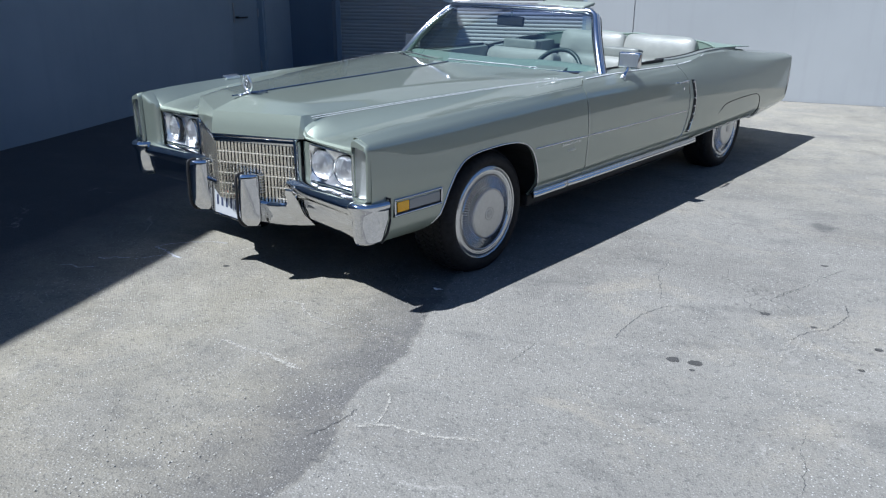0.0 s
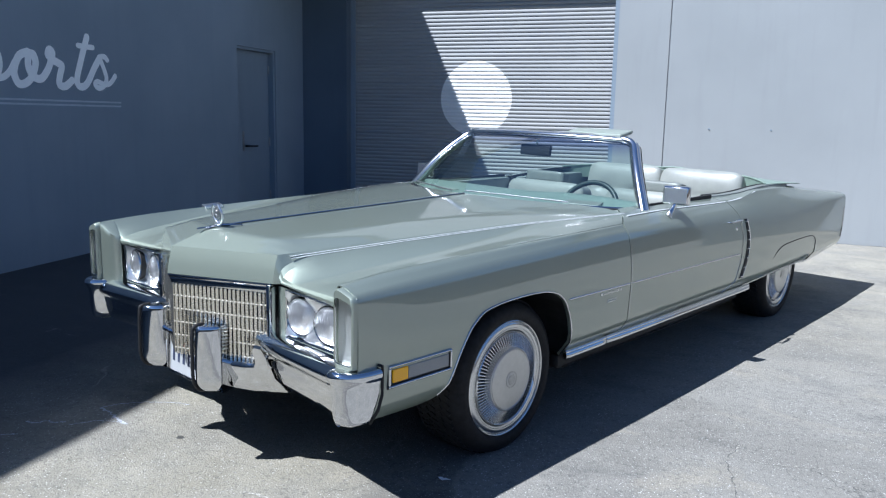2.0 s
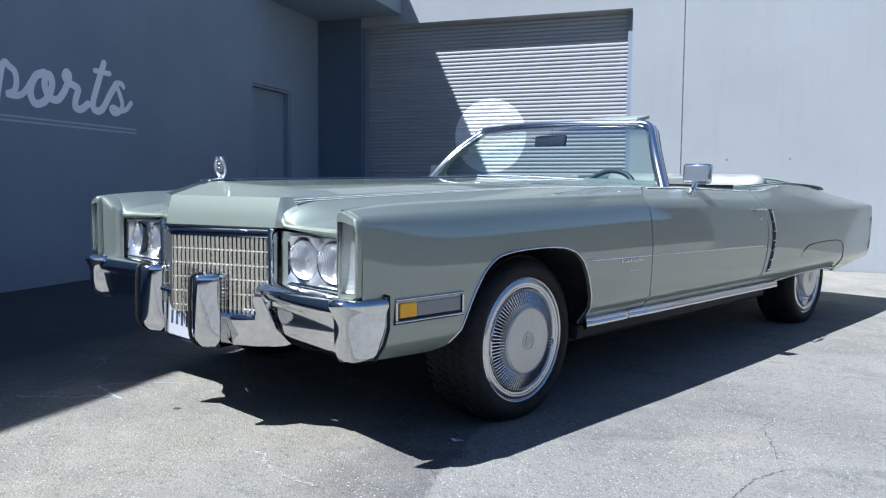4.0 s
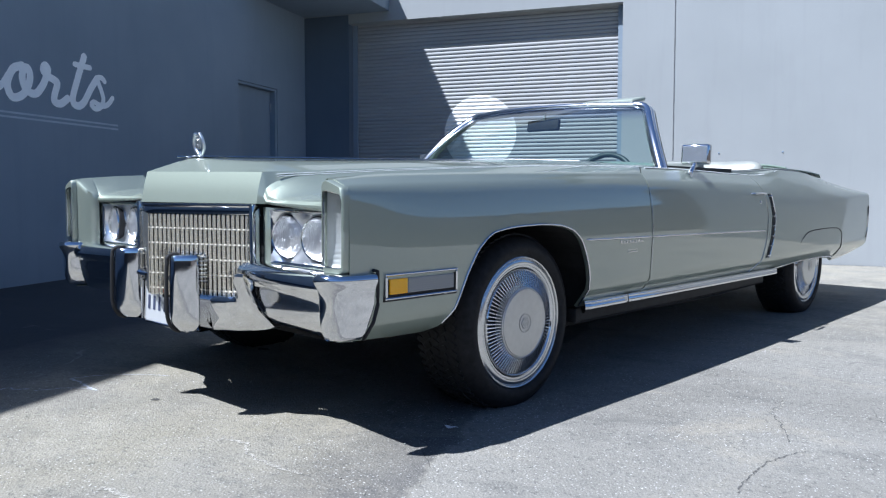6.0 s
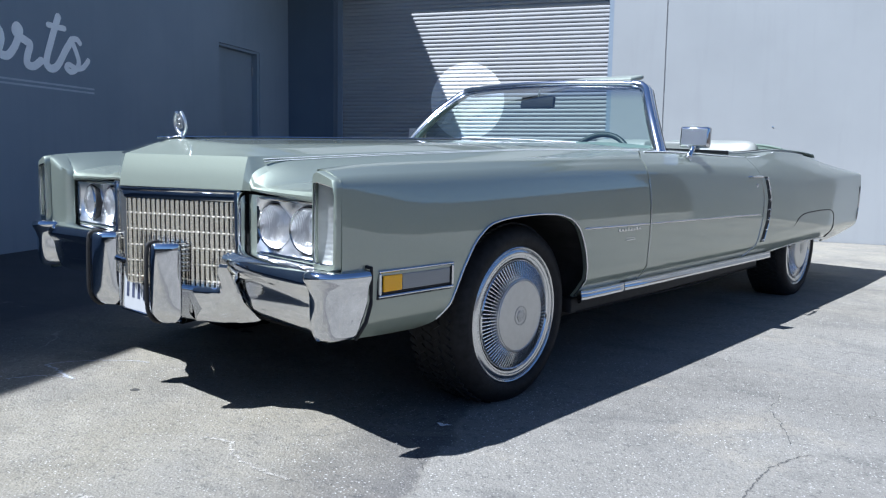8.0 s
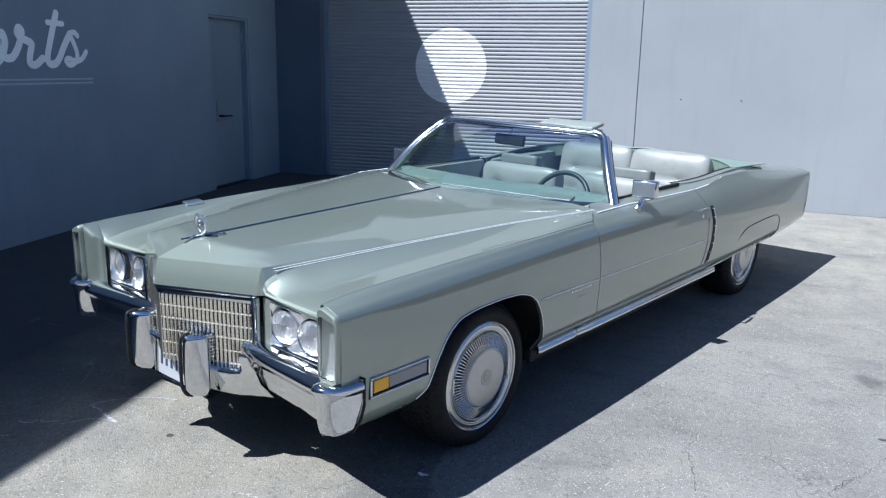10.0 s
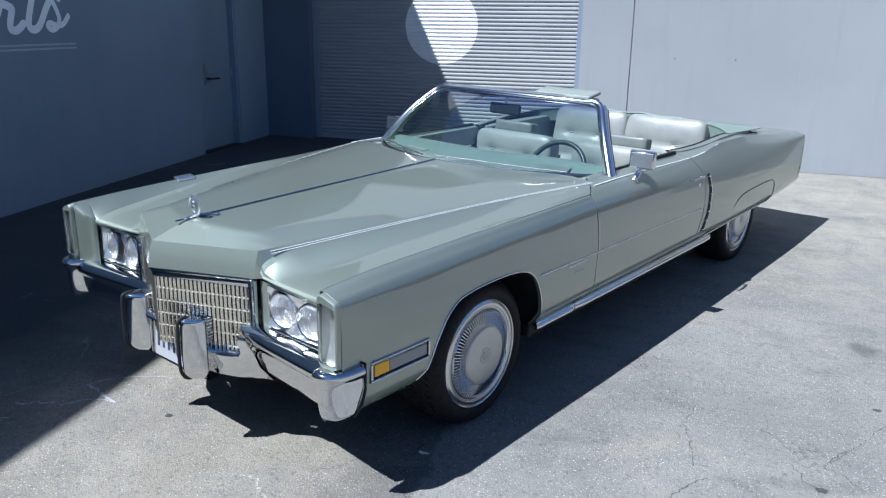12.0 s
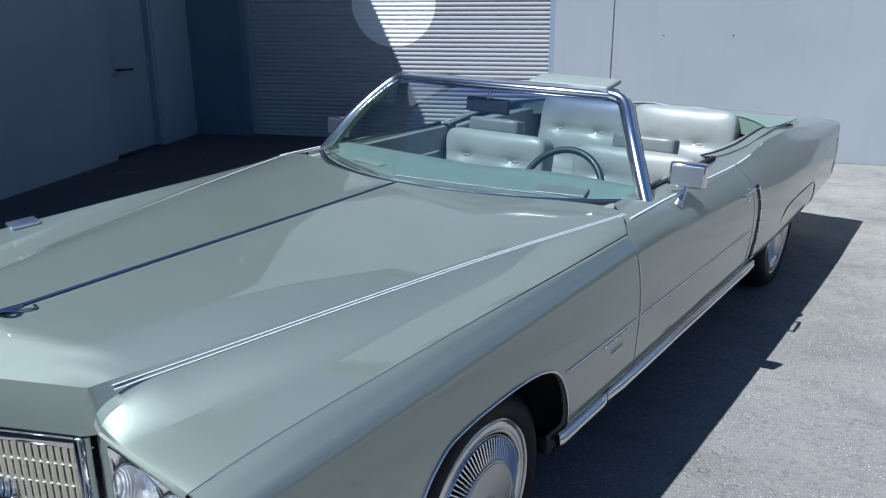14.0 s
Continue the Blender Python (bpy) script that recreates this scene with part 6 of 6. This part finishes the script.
# ---- marks and litter on the ground ----
SILT_PALE = mat_flaky("bright silt", (0.44, 0.42, 0.37), 0.36, 0.58)
CHALK = mat_flaky("white chalk", (0.50, 0.52, 0.56), 0.26, 0.50)
SILT = mat_flaky("pale silt", (0.40, 0.382, 0.335), 0.37, 0.58)
GRIT = mat_plain("pale grit", (0.36, 0.345, 0.305), 0.95, scale=25, spread=0.35, bump=0.3)
GAP = mat_flaky("open crack", (0.10, 0.098, 0.095), 0.40, 0.55)
OIL = mat_flaky("oil spot", (0.075, 0.073, 0.07), 0.30, 0.48)


def ground_line(name, points, width, material, label, seed, lift=0.0022):
    """An uneven flat streak lying on the asphalt."""
    p = spline(points, 14)
    rows = []
    for i in range(len(p)):
        t = p[min(i + 1, len(p) - 1)] - p[max(i - 1, 0)]
        t = t / (np.linalg.norm(t) + 1e-9)
        jog = 0.012 * noise.noise((i * 0.31, seed, 0)) + 0.006 * noise.noise((i * 0.9, seed, 3))
        w = width * (0.35 + 1.1 * abs(noise.noise((i * 0.55, seed, 7)))) * (1 if 0 < i < len(p) - 1 else 0.1)
        c = np.array([-t[1], t[0]])
        row = []
        for k in (-1, 1):
            q = p[i] + c * (jog + k * w / 2)
            z = ground_at(q[0], q[1])
            row.append((q[0], q[1], z + lift))
        rows.append(row)
    bm = sheet(rows)
    bm.normal_update()
    if sum(f.normal.z for f in bm.faces) < 0:
        bmesh.ops.reverse_faces(bm, faces=bm.faces)
    part(name, bm, material, label=label, category="ground mark", kind="structure")


for n, (pts, w) in enumerate([
    ([(1.490, -0.195), (1.388, -0.314), (1.311, -0.482), (1.267, -0.648)], 0.010),
    ([(2.406, 0.616), (2.258, 0.434), (2.153, 0.273), (2.001, 0.08)], 0.008),
    ([(2.325, 0.092), (2.319, -0.039), (2.218, -0.214), (2.102, -0.308), (2.025, -0.407)], 0.009),
    ([(0.937, -0.806), (0.898, -0.922), (0.865, -1.015)], 0.006),
    ([(1.447, -0.142), (1.439, 0.045), (1.413, 0.243)], 0.006),
    ([(2.121, 0.243), (2.045, 0.157), (1.971, 0.038)], 0.008),
    ([(1.466, 0.52), (1.463, 0.40), (1.40, 0.24)], 0.005),
    ([(2.001, -1.217), (1.966, -1.33), (1.973, -1.412), (1.946, -1.594)], 0.005),
    ([(0.30, -1.78), (0.37, -1.66), (0.40, -1.56)], 0.012),
]):
    ground_line("crack", pts, w, GAP, "thin dark crack in the asphalt", 3 + n)
for n, (pts, w) in enumerate([
    ([(-0.336, -0.741), (-0.238, -0.75), (-0.171, -0.835), (-0.042, -0.903), (0.074, -0.936)], 0.022),
    ([(-0.392, -1.215), (-0.242, -1.261), (-0.125, -1.283), (0.056, -1.354)], 0.034),
    ([(1.471, 0.722), (1.47, 0.527), (1.459, 0.346), (1.399, 0.24)], 0.014),
    ([(1.471, 0.722), (1.6, 0.738), (1.728, 0.755), (1.866, 0.739)], 0.012),
    ([(1.466, 0.288), (1.594, 0.278), (1.751, 0.307), (1.902, 0.305)], 0.012),
    ([(2.025, -0.407), (1.951, -0.672), (1.953, -0.796), (1.992, -0.928), (1.983, -1.064), (1.981, -1.14)], 0.018),
    ([(2.258, 0.434), (2.153, 0.273), (2.09, 0.19)], 0.010),
    ([(0.437, -1.668), (0.542, -1.631), (0.639, -1.636), (0.746, -1.644), (0.898, -1.616)], 0.026),
    ([(0.454, -1.398), (0.493, -1.459), (0.507, -1.57), (0.494, -1.661)], 0.014),
    ([(3.0, 2.85), (3.2, 2.95), (3.45, 2.92)], 0.06),
    ([(2.75, 1.75), (2.82, 1.60), (2.88, 1.48)], 0.03),
]):
    ground_line("silt_streak", pts, (1.25 if pts[0][0] < 1 else 0.9) * w, SILT_PALE if pts[0][0] < 1 else SILT, "pale chalky streak on the asphalt", 30 + n, 0.0026)
for n, (pts, w) in enumerate([
    ([(-1.408, -0.288), (-1.33, -0.315), (-1.25, -0.36), (-1.165, -0.395)], 0.020),
    ([(-1.408, -0.288), (-1.37, -0.23), (-1.307, -0.175), (-1.185, -0.115), (-1.05, -0.09)], 0.010),
    ([(-1.398, -0.50), (-1.355, -0.455), (-1.31, -0.411), (-1.24, -0.388), (-1.165, -0.395)], 0.010),
    ([(-1.60, -0.545), (-1.541, -0.538), (-1.515, -0.50), (-1.482, -0.508), (-1.43, -0.48)], 0.014),
    ([(-1.72, -0.70), (-1.66, -0.68), (-1.60, -0.70), (-1.52, -0.66)], 0.009),
]):
    ground_line("chalk_streak", pts, 1.2 * w, CHALK, "thin white chalk scuff on the asphalt", 60 + n, 0.0030)
# crumbled dirt where the asphalt meets the shutter building
ground_line("dirt_line", [(0.75, NORTH - 0.035), (1.6, NORTH - 0.045), (2.6, NORTH - 0.03), (4.0, NORTH - 0.04), (6.5, NORTH - 0.035)], 0.06, GAP, "dark crumbled dirt along the foot of the wall", 71, 0.003)
ground_line("dirt_line", [(0.75, NORTH - 0.09), (1.9, NORTH - 0.07), (3.1, NORTH - 0.10), (5.0, NORTH - 0.08)], 0.05, SILT, "pale silt along the foot of the wall", 72, 0.002)


def oil_spot(x, y, r, seed):
    bm = bmesh.new()
    ring = []
    for a in np.linspace(0, 2 * math.pi, 18, endpoint=False):
        rr = r * (1 + 0.35 * noise.noise((math.cos(a) * 1.5, math.sin(a) * 1.5, seed)))
        px, py = x + rr * math.cos(a), y + 0.75 * rr * math.sin(a)
        ring.append(bm.verts.new((px, py, ground_at(px, py) + 0.002)))
    f = bm.faces.new(ring)
    part("oil_spot", bm, OIL, label="small dark oil spot on the asphalt", category="ground mark", kind="structure")


for n, (x, y, r) in enumerate(((1.526, -0.770, 0.03), (1.616, -0.774, 0.032), (1.602, -0.842, 0.012), (1.938, -0.136, 0.024), (2.144, -0.229, 0.015), (2.388, -0.393, 0.02), (2.280, -0.625, 0.016), (2.309, 0.658, 0.02), (-0.86, -0.42, 0.02), (-0.98, 0.55, 0.03))):
    oil_spot(x, y, r, n)


def paper_scrap():
    rows = []
    for u in np.linspace(-1, 1, 6):
        rows.append([(u * 0.022 + 0.003 * v, v * 0.009, 0.003 + 0.004 * u * u + 0.003 * math.sin(3 * u + v)) for v in (-1, 0, 1)])
    ob = part("paper_scrap", thicken(sheet(rows), 0.0006), PAPER, label="small torn white paper scrap on the asphalt", category="litter")
    ob.matrix_world = pose(0.348, -0.377, ground_at(0.348, -0.377) + 0.003, 0, 0, -20)


paper_scrap()


def pebbles():
    """Loose grit where the two slabs of asphalt meet."""
    rnd = random.Random(8)
    bm = bmesh.new()
    for k in range(420):
        x, y = rnd.gauss(0.0, 0.32), rnd.gauss(-2.0, 0.35)
        if k % 3 == 0:
            x, y = rnd.uniform(-1.2, 3.0), rnd.uniform(-2.4, 2.5)
        r = rnd.uniform(0.002, 0.0055)
        m = Matrix.Translation((x, y, ground_at(x, y) + r * 0.4)) @ Euler((rnd.random() * 3, rnd.random() * 3, rnd.random() * 3)).to_matrix().to_4x4()
        vs = [bm.verts.new(m @ Vector(c) ) for c in ((r, 0, 0), (-r, 0, 0), (0, r * 1.2, 0), (0, -r, 0), (0, 0, r * 0.8), (0, 0, -r))]
        for a, b, c in ((0, 2, 4), (2, 1, 4), (1, 3, 4), (3, 0, 4), (2, 0, 5), (1, 2, 5), (3, 1, 5), (0, 3, 5)):
            bm.faces.new((vs[a], vs[b], vs[c]))
    part("loose_grit", bm, GRIT, label="scattered pale grit on the asphalt", category="grit", kind="stuff")


pebbles()
